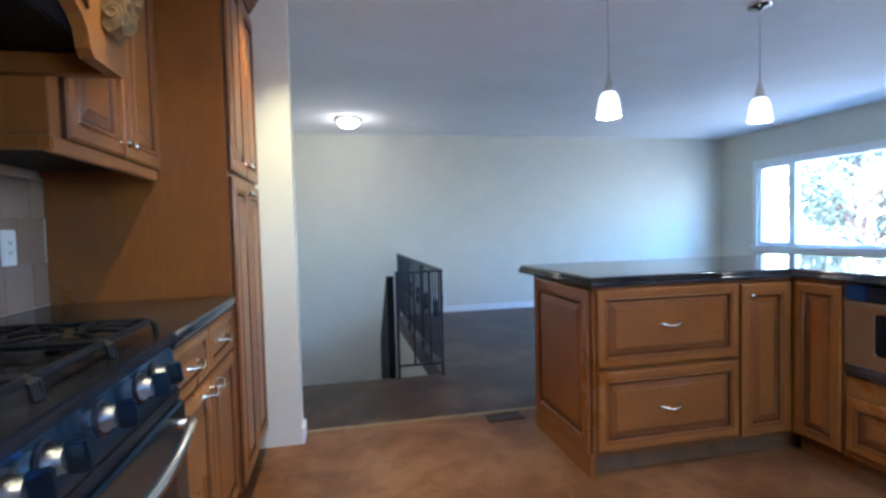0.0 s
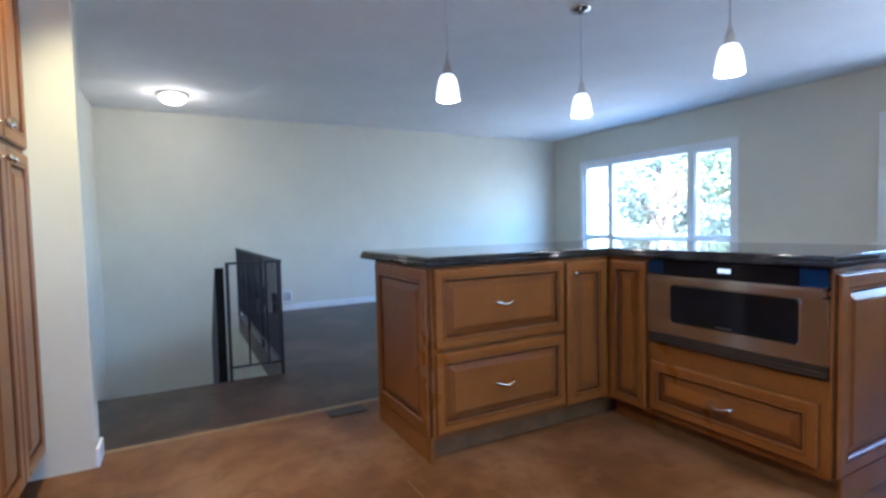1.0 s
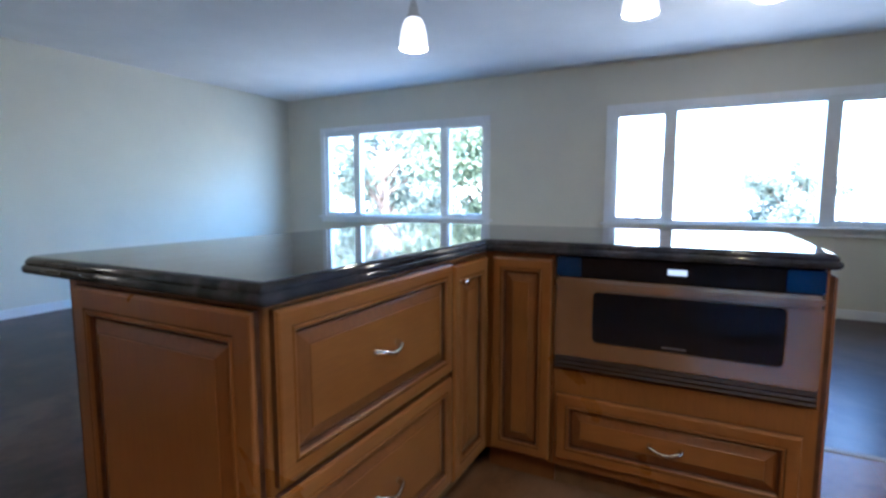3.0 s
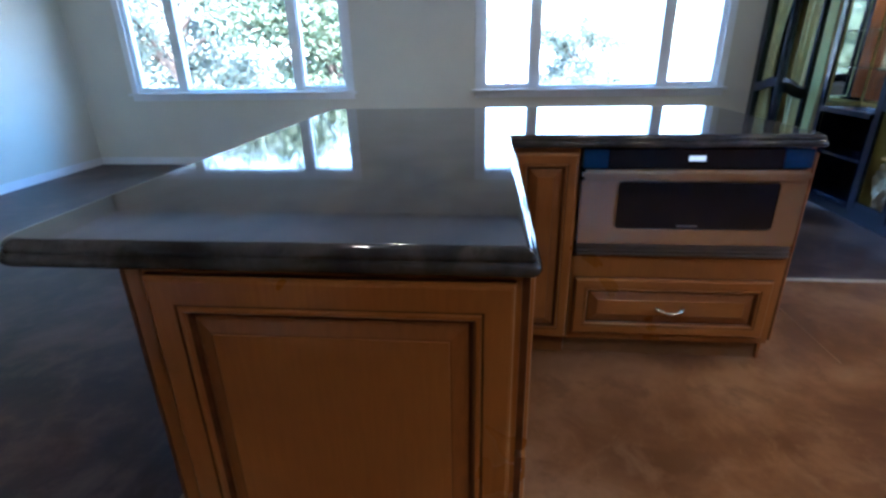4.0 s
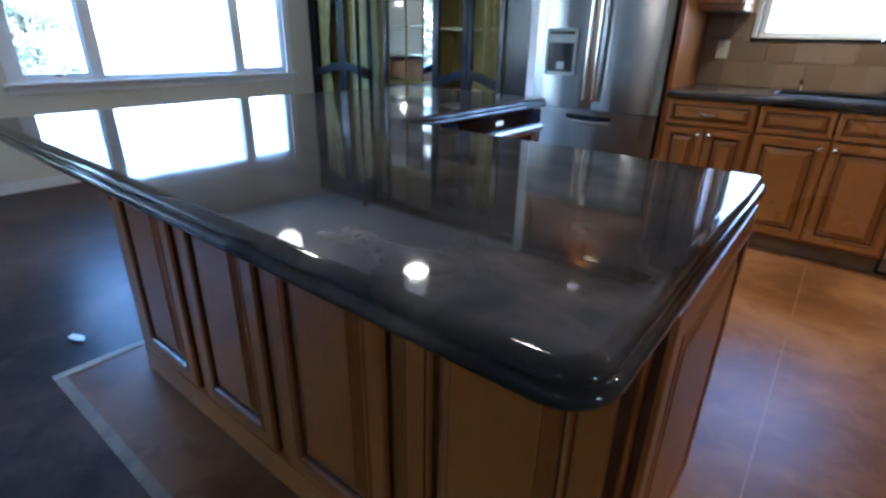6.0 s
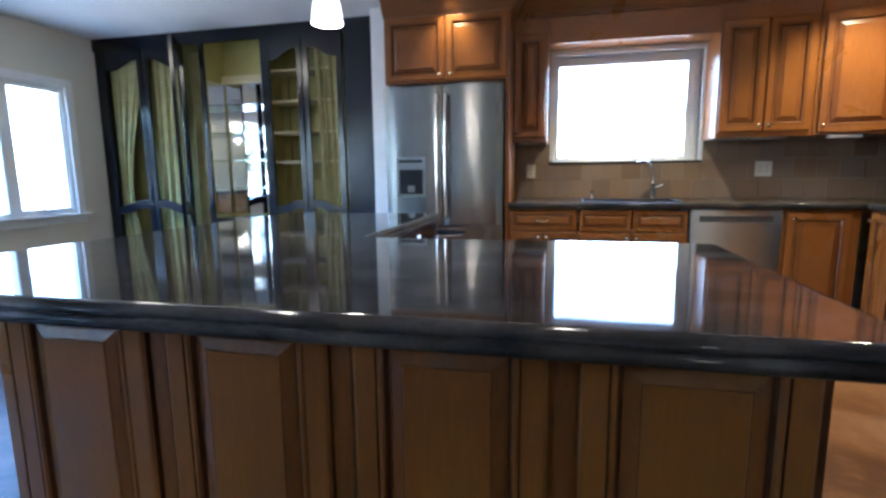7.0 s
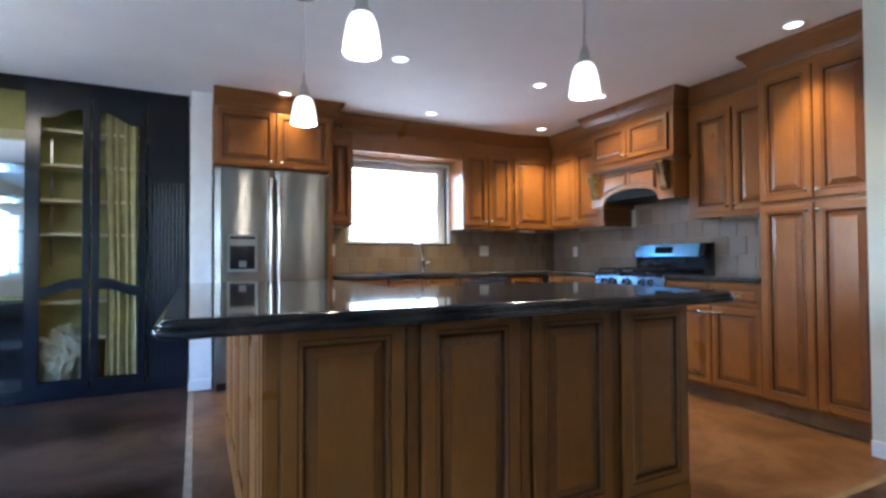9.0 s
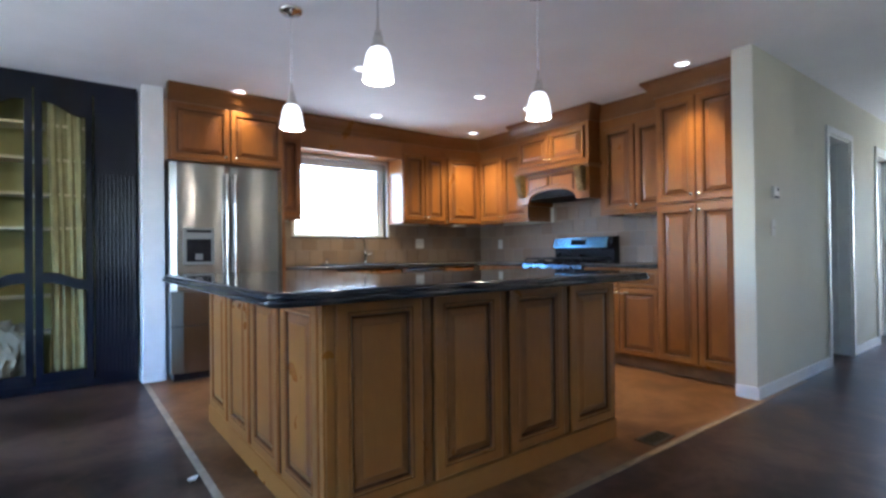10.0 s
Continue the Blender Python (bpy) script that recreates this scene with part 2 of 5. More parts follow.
GLASS = clear_glass()
SHELF_GLASS = clear_glass()
SHELF_GLASS.name = "green_tinted_shelf_glass"
SHELF_GLASS.node_tree.nodes["Principled BSDF"].inputs["Base Color"].default_value = (0.72, 0.86, 0.82, 1)
SHELF_GLASS.node_tree.nodes["Principled BSDF"].inputs["IOR"].default_value = 1.45
PANE_FAR = plain("pale_far_pane", (0.22, 0.28, 0.34), 0.2)
MIRROR = plain("aged_mirror", (0.78, 0.80, 0.80), 0.03, 1.0, 0.03, 4)


# ---- builders ----
def thing(name, p, label, category, group="", kind=""):
    e = new(name)
    e.location = p
    e.empty_display_size = 0.1
    return tagged(e, label, category, group, kind)


def flat_matrix(ob):
    """The world matrix of a thing or part from its own transforms."""
    m = Matrix.LocRotScale(ob.location, ob.rotation_euler, ob.scale)
    if ob.parent:
        m = flat_matrix(ob.parent) @ ob.matrix_parent_inverse @ m
    return m


def part(name, bm, material, parent=None, label="", smooth=False):
    me = bpy.data.meshes.new(name)
    bmesh.ops.recalc_face_normals(bm, faces=bm.faces)
    if smooth:
        # creases and flat caps stay crisp
        for e in bm.edges:
            if any(len(f.verts) > 8 for f in e.link_faces) or (len(e.link_faces) == 2 and e.calc_face_angle(0) > 0.9):
                e.smooth = False
    bm.to_mesh(me)
    bm.free()
    for m in (material if isinstance(material, (list, tuple)) else [material]):
        me.materials.append(m)
    if smooth:
        for f in me.polygons:
            f.use_smooth = True
    ob = new(name, me)
    if parent:
        ob.parent = parent
        ob.matrix_parent_inverse = flat_matrix(parent).inverted()
    if label:
        ob["label"] = label
    return ob


def setting(name, bm, material, label, category):
    return tagged(part(name, bm, material), label, category, kind="structure")


def box(bm, x0, x1, y0, y1, z0, z1, bev=0.0):
    r = bmesh.ops.create_cube(bm, size=1.0)
    for v in r["verts"]:
        v.co = Vector(((x0 + x1) / 2 + v.co.x * (x1 - x0), (y0 + y1) / 2 + v.co.y * (y1 - y0), (z0 + z1) / 2 + v.co.z * (z1 - z0)))
    if bev:
        edges = {e for v in r["verts"] for e in v.link_edges}
        bmesh.ops.bevel(bm, geom=list(edges), offset=bev, segments=2, affect="EDGES", clamp_overlap=True)
    return bm


def boxes(*rows, bev=0.0):
    bm = bmesh.new()
    for r in rows:
        box(bm, *r, bev=bev)
    return bm


def face(n, p):
    """Local x to the viewer's right, y up, z towards the viewer, for a front that faces n."""
    n = Vector(n).normalized()
    v = Vector((0, 0, 1))
    u = v.cross(n)
    m = Matrix((u, v, n)).transposed().to_4x4()
    return Matrix.Translation(p) @ m


def placed(bm, m):
    bm.transform(m)
    return bm


def rings_panel(w, h, rings, close_back=True):
    """A rectangular relief of nested rings (inset, height, material index); the last is capped."""
    bm = bmesh.new()
    prev = None
    first = None
    for inset, z, mi in rings:
        a, b = inset, inset
        vs = [bm.verts.new(c) for c in ((a, b, z), (w - a, b, z), (w - a, h - b, z), (a, h - b, z))]
        if prev:
            for i in range(4):
                f = bm.faces.new((prev[i], prev[(i + 1) % 4], vs[(i + 1) % 4], vs[i]))
                f.material_index = mi
        else:
            first = vs
        prev = vs
    f = bm.faces.new(prev)
    f.material_index = 0
    if close_back:
        bm.faces.new(list(reversed(first)))
    return bm


def raised_front(w, h, rail=0.055):
    """A raised-panel front with glazed grooves."""
    k = min(1.0, min(w, h) / 0.24)
    r = rail * k
    return rings_panel(w, h, [
        (0.0, 0.0, 0), (0.0, 0.013, 1), (0.002, 0.014, 0), (0.004, 0.019, 0), (0.008, 0.021, 0), (r * 0.74, 0.021, 0), (r * 0.765, 0.0185, 1), (r * 0.80, 0.0185, 1),
        (r * 0.84, 0.0225, 0), (r * 0.93, 0.0225, 0), (r, 0.017, 2), (r + 0.003 * k, 0.010, 1), (r + 0.008 * k, 0.009, 1), (r + 0.014 * k, 0.012, 2), (r + 0.036 * k, 0.0185, 2),
        (r + 0.0375 * k, 0.0185, 1), (r + 0.039 * k, 0.0205, 0)])


def tube(bm, pts, r, seg=8, caps=True):
    pts = [Vector(p) for p in pts]
    prev = None
    side = None
    for i, p in enumerate(pts):
        d = (pts[min(i + 1, len(pts) - 1)] - pts[max(i - 1, 0)]).normalized()
        if side is None:
            side = d.orthogonal().normalized()
        side = (side - d * side.dot(d)).normalized()
        up = d.cross(side)
        rr = r[i] if isinstance(r, (list, tuple)) else r
        ring = [bm.verts.new(p + (side * math.cos(2 * math.pi * k / seg) + up * math.sin(2 * math.pi * k / seg)) * rr) for k in range(seg)]
        if prev:
            for k in range(seg):
                bm.faces.new((prev[k], prev[(k + 1) % seg], ring[(k + 1) % seg], ring[k]))
        elif caps:
            bm.faces.new(list(reversed(ring)))
        prev = ring
    if caps:
        bm.faces.new(prev)
    return bm


def lathe(bm, profile, centre=(0, 0, 0), seg=20, closed=True):
    """Profile of (radius, z), turned round the upright axis through centre."""
    c = Vector(centre)
    prev = None
    for r, z in profile:
        ring = [bm.verts.new(c + Vector((r * math.cos(2 * math.pi * k / seg), r * math.sin(2 * math.pi * k / seg), z))) for k in range(seg)]
        if prev:
            for k in range(seg):
                bm.faces.new((prev[k], prev[(k + 1) % seg], ring[(k + 1) % seg], ring[k]))
        elif closed:
            bm.faces.new(list(reversed(ring)))
        prev = ring
    if closed:
        bm.faces.new(prev)
    return bm


def prism(bm, outline, z0, z1):
    """An outline in x, y pushed out from z0 to z1."""
    a = [bm.verts.new((x, y, z0)) for x, y in outline]
    b = [bm.verts.new((x, y, z1)) for x, y in outline]
    bm.faces.new(list(reversed(a)))
    bm.faces.new(b)
    n = len(a)
    for i in range(n):
        bm.faces.new((a[i], a[(i + 1) % n], b[(i + 1) % n], b[i]))
    return bm


def sweep(bm, path, profile, z):
    """Profile of (out, up) along a level path, out to the right-hand side of its run, mitred."""
    pts = [Vector((x, y)) for x, y in path]
    prev = None
    for i, p in enumerate(pts):
        dirs = []
        if i:
            dirs.append((p - pts[i - 1]).normalized())
        if i < len(pts) - 1:
            dirs.append((pts[i + 1] - p).normalized())
        norms = [Vector((d.y, -d.x)) for d in dirs]
        m = sum(norms, Vector((0, 0)))
        m = m / m.dot(norms[0]) if m.length > 1e-6 else norms[0]
        ring = [bm.verts.new((p.x + m.x * o, p.y + m.y * o, z + u)) for o, u in profile]
        if prev:
            for k in range(len(ring)):
                k2 = (k + 1) % len(ring)
                bm.faces.new((prev[k], prev[k2], ring[k2], ring[k]))
        else:
            bm.faces.new(ring)
        prev = ring
    bm.faces.new(list(reversed(prev)))
    return bm


def pull(m, parent, u, v, length=0.094, name="handle"):
    """A small arched pull."""
    bm = bmesh.new()
    h = length / 2
    pts = [(-h, 0, 0), (-h, 0, 0.014), (-h * 0.8, 0, 0.023), (-h * 0.35, -0.008, 0.028), (0, -0.010, 0.030), (h * 0.35, -0.008, 0.028), (h * 0.8, 0, 0.023), (h, 0, 0.014), (h, 0, 0)]
    tube(bm, pts, [0.010, 0.007, 0.006, 0.005, 0.0075, 0.005, 0.006, 0.007, 0.010])
    bm.transform(Matrix.Translation((u, v, 0.019)))
    return part(name, placed(bm, m), CHROME, parent, "small arched satin nickel pull", True)


def knob(m, parent, u, v):
    bm = bmesh.new()
    lathe(bm, [(0.009, 0), (0.006, 0.004), (0.005, 0.012), (0.011, 0.018), (0.0135, 0.023), (0.010, 0.029), (0.002, 0.031)], seg=14)
    bm.transform(Matrix.Translation((u, v, 0.019)))
    return part("knob", placed(bm, m), CHROME, parent, "small satin nickel knob", True)


def cabinet(name, label, n, p, w, depth, height, fronts, toe=0.0, group="kitchen cabinets", rail=0.0):
    """A cabinet unit. p: the bottom corner of its front at the viewer's left. fronts: rows (kind, u0, u1, v0, v1, fitting, fu, fv)."""
    m = face(n, p)
    t = thing(name, m @ Vector((w / 2, 0, -depth / 2)), label, "cabinet", group)
    part("body", placed(boxes((0.001, w - 0.001, toe + rail, height, -depth, -0.001), bev=0.002), m), WOOD_V, t)
    if rail:
        part("light_rail", placed(boxes((0.001, w - 0.001, -0.004, rail - 0.001, -0.022, 0.003), (0.001, 0.020, 0.0, rail - 0.001, -depth, -0.023), (w - 0.020, w - 0.001, 0.0, rail - 0.001, -depth, -0.023), bev=0.004), m), WOOD_H, t)
        # a near-black sheet paints the shade below the cabinet
        part("underside", placed(boxes((0.021, w - 0.021, rail - 0.008, rail - 0.002, -depth + 0.002, -0.024)), m), CAST_AND_SHADE, t, "recessed underside, its shade put in as near-black colour")
    if toe:
        part("toe_kick", placed(boxes((0.001, w - 0.001, 0, toe, -depth, -0.06)), m), TOE, t, "dark recessed toe board")
    for kind, u0, u1, v0, v1, fit, fu, fv in fronts:
        fm = m @ Matrix.Translation((u0, v0, 0.0))
        bm = raised_front(u1 - u0, v1 - v0, 0.05 if kind != "tall" else 0.06)
        f = part({"drawer": "drawer_front", "panel": "panel"}.get(kind, "door"), placed(bm, fm), [WOOD_H if kind == "drawer" else WOOD_V, GLAZE, BEVEL], t)
        if fit == "pull":
            pull(m, f, fu, fv)
        elif fit == "knob":
            knob(m, f, fu, fv)
    return t


# ---- the setting ----
XE, YN, XW_STAIR = 6.90, 7.45, 0.45
STUB_X, STUB_Y0, STUB_Y1 = 0.83, 3.575, 3.71
HALL_N = 4.65
LINE_X, LINE_Y = 4.015, 3.72           # where the two floors meet
WIN_Z0, WIN_Z1 = 0.80, 1.925
W1_Y0, W1_Y1 = 4.39, 6.79
W2_Y0, W2_Y1 = 0.62, 2.975
SW_X0, SW_X1, SW_Z0, SW_Z1 = 1.50, 2.62, 1.21, 2.06

setting("floor_kitchen", boxes((-0.15, LINE_X, -0.15, LINE_Y, -0.2, 0.0)), FLOOR_TAN, "tan and orange stained concrete kitchen floor, softly polished", "floor")
for name, r in (("floor_dining", (LINE_X + 0.035, XE + 0.15, -0.15, LINE_Y + 0.035, -0.2, 0.0)), ("floor_passage", (0.0, XE + 0.15, LINE_Y + 0.035, 4.63, -0.2, 0.0)),
                ("floor_hall", (-5.0, 0.0, STUB_Y0 - 2.6, 4.63, -0.2, 0.0)), ("floor_living", (1.83, XE + 0.15, 4.63, YN + 0.15, -0.2, 0.0))):
    setting(name, boxes(r), FLOOR_DARK, "dark brown stained concrete floor with a soft sheen", "floor")
setting("floor_strip_passage", boxes((0.0, LINE_X, LINE_Y, LINE_Y + 0.035, -0.1, 0.002)), TAN_STRIP, "thin worn tan strip between the kitchen and the passage floor", "trim")
setting("floor_strip", boxes((LINE_X, LINE_X + 0.035, -0.1, LINE_Y + 0.035, -0.1, 0.003)), STRIP, "thin pale strip between the tan and the dark floor", "trim")
setting("ceiling", boxes((-5.2, XE + 0.5, -0.6, YN + 0.5, CEIL, CEIL + 0.25)), CEILING, "plain white painted ceiling with fine texture", "ceiling")

wall_south = setting("wall_south", boxes((-0.15, SW_X0, -0.15, 0, -0.2, CEIL), (SW_X1, XE + 0.15, -0.15, 0, -0.2, CEIL), (SW_X0, SW_X1, -0.15, 0, -0.2, SW_Z0), (SW_X0, SW_X1, -0.15, 0, SW_Z1, CEIL)), WALL, "cream painted wall behind the sink with a window opening", "wall")
wall_west = setting("wall_west", boxes((-0.15, 0, 0, STUB_Y0, -0.2, CEIL)), WALL, "cream painted wall behind the range", "wall")
D1A, D1B, D2A, D2B, DTOP = -1.36, -0.72, -3.02, -2.30, 2.02
setting("wall_hall_south", boxes((D1B, STUB_X, STUB_Y0, STUB_Y1, 0, CEIL), (D2B, D1A, STUB_Y0, STUB_Y1, 0, CEIL), (-5, D2A, STUB_Y0, STUB_Y1, 0, CEIL),
                                 (D1A, D1B, STUB_Y0, STUB_Y1, DTOP, CEIL), (D2A, D2B, STUB_Y0, STUB_Y1, DTOP, CEIL)), WALL, "cream painted hall wall with two door openings, ending beside the pantry", "wall")
setting("wall_hall_north", boxes((-5, XW_STAIR, HALL_N, HALL_N + 0.13, 0, CEIL), (XW_STAIR - 0.13, XW_STAIR, HALL_N + 0.13, YN, -2.8, CEIL), (XW_STAIR, 1.83, HALL_N - 0.12, HALL_N - 0.02, -2.8, -0.2)), WALL, "cream painted wall beside the stairs", "wall")
# out of view; the opening in the end wall is added to brighten the hall
setting("wall_hall_end", boxes((-5.15, -5, 0.9, 3.80, 0, CEIL), (-5.15, -5, 4.5, HALL_N + 0.13, 0, CEIL), (-5.15, -5, 3.80, 4.5, 0, 0.75), (-5.15, -5, 3.80, 4.5, 2.1, CEIL), (-5, -0.15, 0.9, 1.05, 0, CEIL)), WALL, "unseen cream wall closing the hall, with an opening added for daylight", "wall")
setting("wall_north", boxes((XW_STAIR - 0.13, XE + 0.15, YN, YN + 0.15, -2.8, CEIL)), WALL, "long plain cream painted wall", "wall")
setting("wall_east", boxes((XE, XE + 0.15, 0, YN, -0.2, WIN_Z0), (XE, XE + 0.15, 0, YN, WIN_Z1, CEIL), (XE, XE + 0.15, 0, W2_Y0, WIN_Z0, WIN_Z1),
                           (XE, XE + 0.15, W2_Y1, W1_Y0, WIN_Z0, WIN_Z1), (XE, XE + 0.15, W1_Y1, YN, WIN_Z0, WIN_Z1)), WALL, "cream painted wall with two wide windows", "wall")
setting("wall_fridge_end", boxes((3.885, LINE_X + 0.03, 0, 0.46, 0, CEIL), bev=0.004), TRIM, "white painted wall end beside the refrigerator", "wall")
setting("roof_eaves", boxes((-5.6, XE + 0.75, -0.75, YN + 0.7, CEIL + 0.26, CEIL + 0.36)), ROOF_EXT, "shallow roof edge above the windows", "roof")

# baseboards
def base_run(name, *rows):
    return setting(name, boxes(*rows, bev=0.003), TRIM, "white painted baseboard", "baseboard")


base_run("baseboard_east", (XE - 0.014, XE, 0.32, YN - 0.014, 0.0, 0.085))
base_run("baseboard_north", (1.84, XE - 0.014, YN - 0.014, YN, 0.0, 0.085))
base_run("baseboard_stub", (STUB_X, STUB_X + 0.014, STUB_Y0, STUB_Y1 + 0.014, 0.0, 0.085), (D1B + 0.06, STUB_X, STUB_Y1, STUB_Y1 + 0.014, 0.0, 0.085), (D2B + 0.06, D1A - 0.06, STUB_Y1, STUB_Y1 + 0.014, 0.0, 0.085))
base_run("baseboard_fridge_end", (LINE_X + 0.03, LINE_X + 0.04, 0.30, 0.46, 0.0, 0.085), (3.885, LINE_X + 0.04, 0.46, 0.472, 0.0, 0.085))


# windows of the living room
def wide_window(name, y0, y1):
    w = thing(name, (XE, (y0 + y1) / 2, WIN_Z0), "wide white window of three panes with a narrow casement at each side", "window", "living room windows", "structure")
    z0, z1 = WIN_Z0, WIN_Z1
    xo, xi = XE + 0.09, XE + 0.012
    part("window_frame", boxes((xi, xo, y0, y1, z0, z0 + 0.035), (xi, xo, y0, y1, z1 - 0.035, z1), (xi, xo, y0, y0 + 0.035, z0 + 0.035, z1 - 0.035), (xi, xo, y1 - 0.035, y1, z0 + 0.035, z1 - 0.035), bev=0.004), TRIM, w)
    d = 0.545
    for ya in (y0 + d, y1 - d):
        part("mullion", boxes((xi - 0.01, xo, ya - 0.05, ya + 0.05, z0 + 0.035, z1 - 0.035), bev=0.006), TRIM, w)
    for a, b, sash in ((y0 + 0.035, y0 + d - 0.05, True), (y0 + d + 0.05, y1 - d - 0.05, False), (y1 - d + 0.05, y1 - 0.035, True)):
        g = part("pane", boxes((xo - 0.007, xo - 0.004, a, b, z0 + 0.036, z1 - 0.036)), GLASS, w)
        g.visible_shadow = False
        if sash:
            s = part("sash", boxes((xi + 0.01, xo - 0.01, a, b, z0 + 0.036, z0 + 0.055), (xi + 0.01, xo - 0.01, a, b, z1 - 0.055, z1 - 0.036), (xi + 0.01, xo - 0.01, a, a + 0.018, z0 + 0.055, z1 - 0.055), (xi + 0.01, xo - 0.01, b - 0.018, b, z0 + 0.055, z1 - 0.055), bev=0.002), TRIM, w)
            c = (a + b) / 2
            part("crank", boxes((xi - 0.02, xi + 0.01, c - 0.03, c + 0.03, z0 + 0.036, z0 + 0.05), (xi - 0.03, xi - 0.02, c - 0.05, c + 0.01, z0 + 0.045, z0 + 0.053), bev=0.003), CHROME, s, "small casement crank")
    t = 0.065
    part("casing", boxes((XE - 0.016, XE - 0.0005, y0 - t, y0 + 0.008, z0, z1 + t), (XE - 0.016, XE - 0.0005, y1 - 0.008, y1 + t, z0, z1 + t), (XE - 0.018, XE - 0.0005, y0 + 0.008, y1 - 0.008, z1 - 0.008, z1 + t), bev=0.004), TRIM, w)
    part("window_sill", boxes((XE - 0.05, XE + 0.011, y0 - t - 0.03, y1 + t + 0.03, z0 - 0.028, z0 - 0.001), (XE - 0.02, XE - 0.001, y0 - t, y1 + t, z0 - 0.085, z0 - 0.029), bev=0.005), TRIM, w)
    return w


wide_window("window_1", W1_Y0, W1_Y1)
wide_window("window_2", W2_Y0, W2_Y1)

# window over the sink
sw = thing("window_3", ((SW_X0 + SW_X1) / 2, 0, SW_Z0), "white sliding window above the sink, bright with daylight", "window", "", "structure")
part("window_frame", boxes((SW_X0, SW_X1, -0.13, -0.06, SW_Z0, SW_Z0 + 0.04), (SW_X0, SW_X1, -0.13, -0.06, SW_Z1 - 0.072, SW_Z1), (SW_X0, SW_X0 + 0.04, -0.13, -0.06, SW_Z0 + 0.04, SW_Z1 - 0.072), (SW_X1 - 0.04, SW_X1, -0.13, -0.06, SW_Z0 + 0.04, SW_Z1 - 0.072), bev=0.004), TRIM, sw)
sash = part("sash", boxes((SW_X0 + 0.04, SW_X0 + 0.09, -0.115, -0.07, SW_Z0 + 0.04, SW_Z1 - 0.072), (SW_X0 + 0.09, SW_X0 + 0.098, -0.10, -0.075, SW_Z0 + 0.30, SW_Z0 + 0.42), bev=0.003), TRIM, sw)
pane = part("pane", boxes((SW_X0 + 0.09, SW_X1 - 0.04, -0.10, -0.095, SW_Z0 + 0.04, SW_Z1 - 0.072)), GLASS, sw)
pane.visible_shadow = False
part("casing", boxes((SW_X0 - 0.03, SW_X0, -0.06, 0.016, SW_Z0, SW_Z1 + 0.03), (SW_X1, SW_X1 + 0.03, -0.06, 0.016, SW_Z0, SW_Z1 + 0.03), (SW_X0, SW_X1, -0.06, 0.016, SW_Z1, SW_Z1 + 0.03), bev=0.004), TRIM, sw)
part("window_sill", boxes((SW_X0 - 0.03, SW_X1 + 0.03, -0.06, 0.02, SW_Z0 - 0.02, SW_Z0 - 0.001), bev=0.004), STONE, sw, "dark stone sill")


# hall doors
def hall_door(name, x0, x1, swing, label):
    d = thing(name, ((x0 + x1) / 2, STUB_Y1, 0), label, "door", "hall doors", "structure")
    t = 0.06
    part("casing", boxes((x0 - t, x0, STUB_Y1, STUB_Y1 + 0.016, 0, DTOP + t), (x1, x1 + t, STUB_Y1, STUB_Y1 + 0.016, 0, DTOP + t), (x0, x1, STUB_Y1, STUB_Y1 + 0.016, DTOP, DTOP + t), bev=0.003), TRIM, d)
    part("jamb", boxes((x0, x0 + 0.018, STUB_Y0, STUB_Y1, 0, DTOP), (x1 - 0.018, x1, STUB_Y0, STUB_Y1, 0, DTOP), (x0 + 0.018, x1 - 0.018, STUB_Y0, STUB_Y1, DTOP - 0.018, DTOP)), TRIM, d)
    w = x1 - x0 - 0.045
    bm = boxes((0, w, 0, 2.0 - 0.012, -0.035, 0), bev=0.003)
    bm2 = bmesh.new()
    lathe(bm2, [(0.03, 0), (0.03, 0.006), (0.012, 0.012), (0.012, 0.03), (0.028, 0.042), (0.03, 0.055), (0.018, 0.066), (0.002, 0.068)], seg=16)
    bm2.transform(Matrix.Translation((w - 0.06, 0.93, 0)))
    m = Matrix.Translation((x0 + 0.022, STUB_Y0 + 0.045, 0.01)) @ Matrix.Rotation(radians(-swing), 4, "Z") @ Matrix(((1, 0, 0, 0), (0, 0, 1, 0), (0, 1, 0, 0), (0, 0, 0, 1)))
    leaf = part("door_leaf", placed(bm, m), TRIM, d)
    part("door_knob", placed(bm2, m), CHROME, leaf, "round satin nickel knob", True)
    return d


hall_door("door_1", D1A, D1B, 96, "white painted hall door standing open into a dark room")
hall_door("door_2", D2A, D2B, 0, "white painted hall door, closed, with a round knob")

# stairs
st = thing("stairs", (0.93, 4.65, -1.3), "stairs going down behind the iron railing", "stairs", "", "structure")
for i in range(13):
    part("step", boxes((XW_STAIR, 1.42, 4.65 + 0.215 * i, 4.65 + 0.215 * (i + 1) + 0.02, -0.19 * (i + 1) - 0.19, -0.19 * (i + 1))), FLOOR_DARK, st)
bm = bmesh.new()
prism(bm, [(4.65, -2.8), (YN, -2.8), (YN, -2.25), (5.0, -0.02), (4.65, -0.02)], 1.42, 1.50)
bm.transform(Matrix(((0, 0, 1, 0), (1, 0, 0, 0), (0, 1, 0, 0), (0, 0, 0, 1))))
part("stringer", bm, WALL, st, "white painted stair side")
setting("wall_stair_side", boxes((1.83, 1.95, 4.51, YN, -2.8, -0.2)), WALL, "white painted wall below the floor edge", "wall")
setting("floor_lower", boxes((XW_STAIR, 1.83, 4.51, YN, -2.9, -2.8)), FLOOR_DARK, "dark floor at the foot of the stairs", "floor")

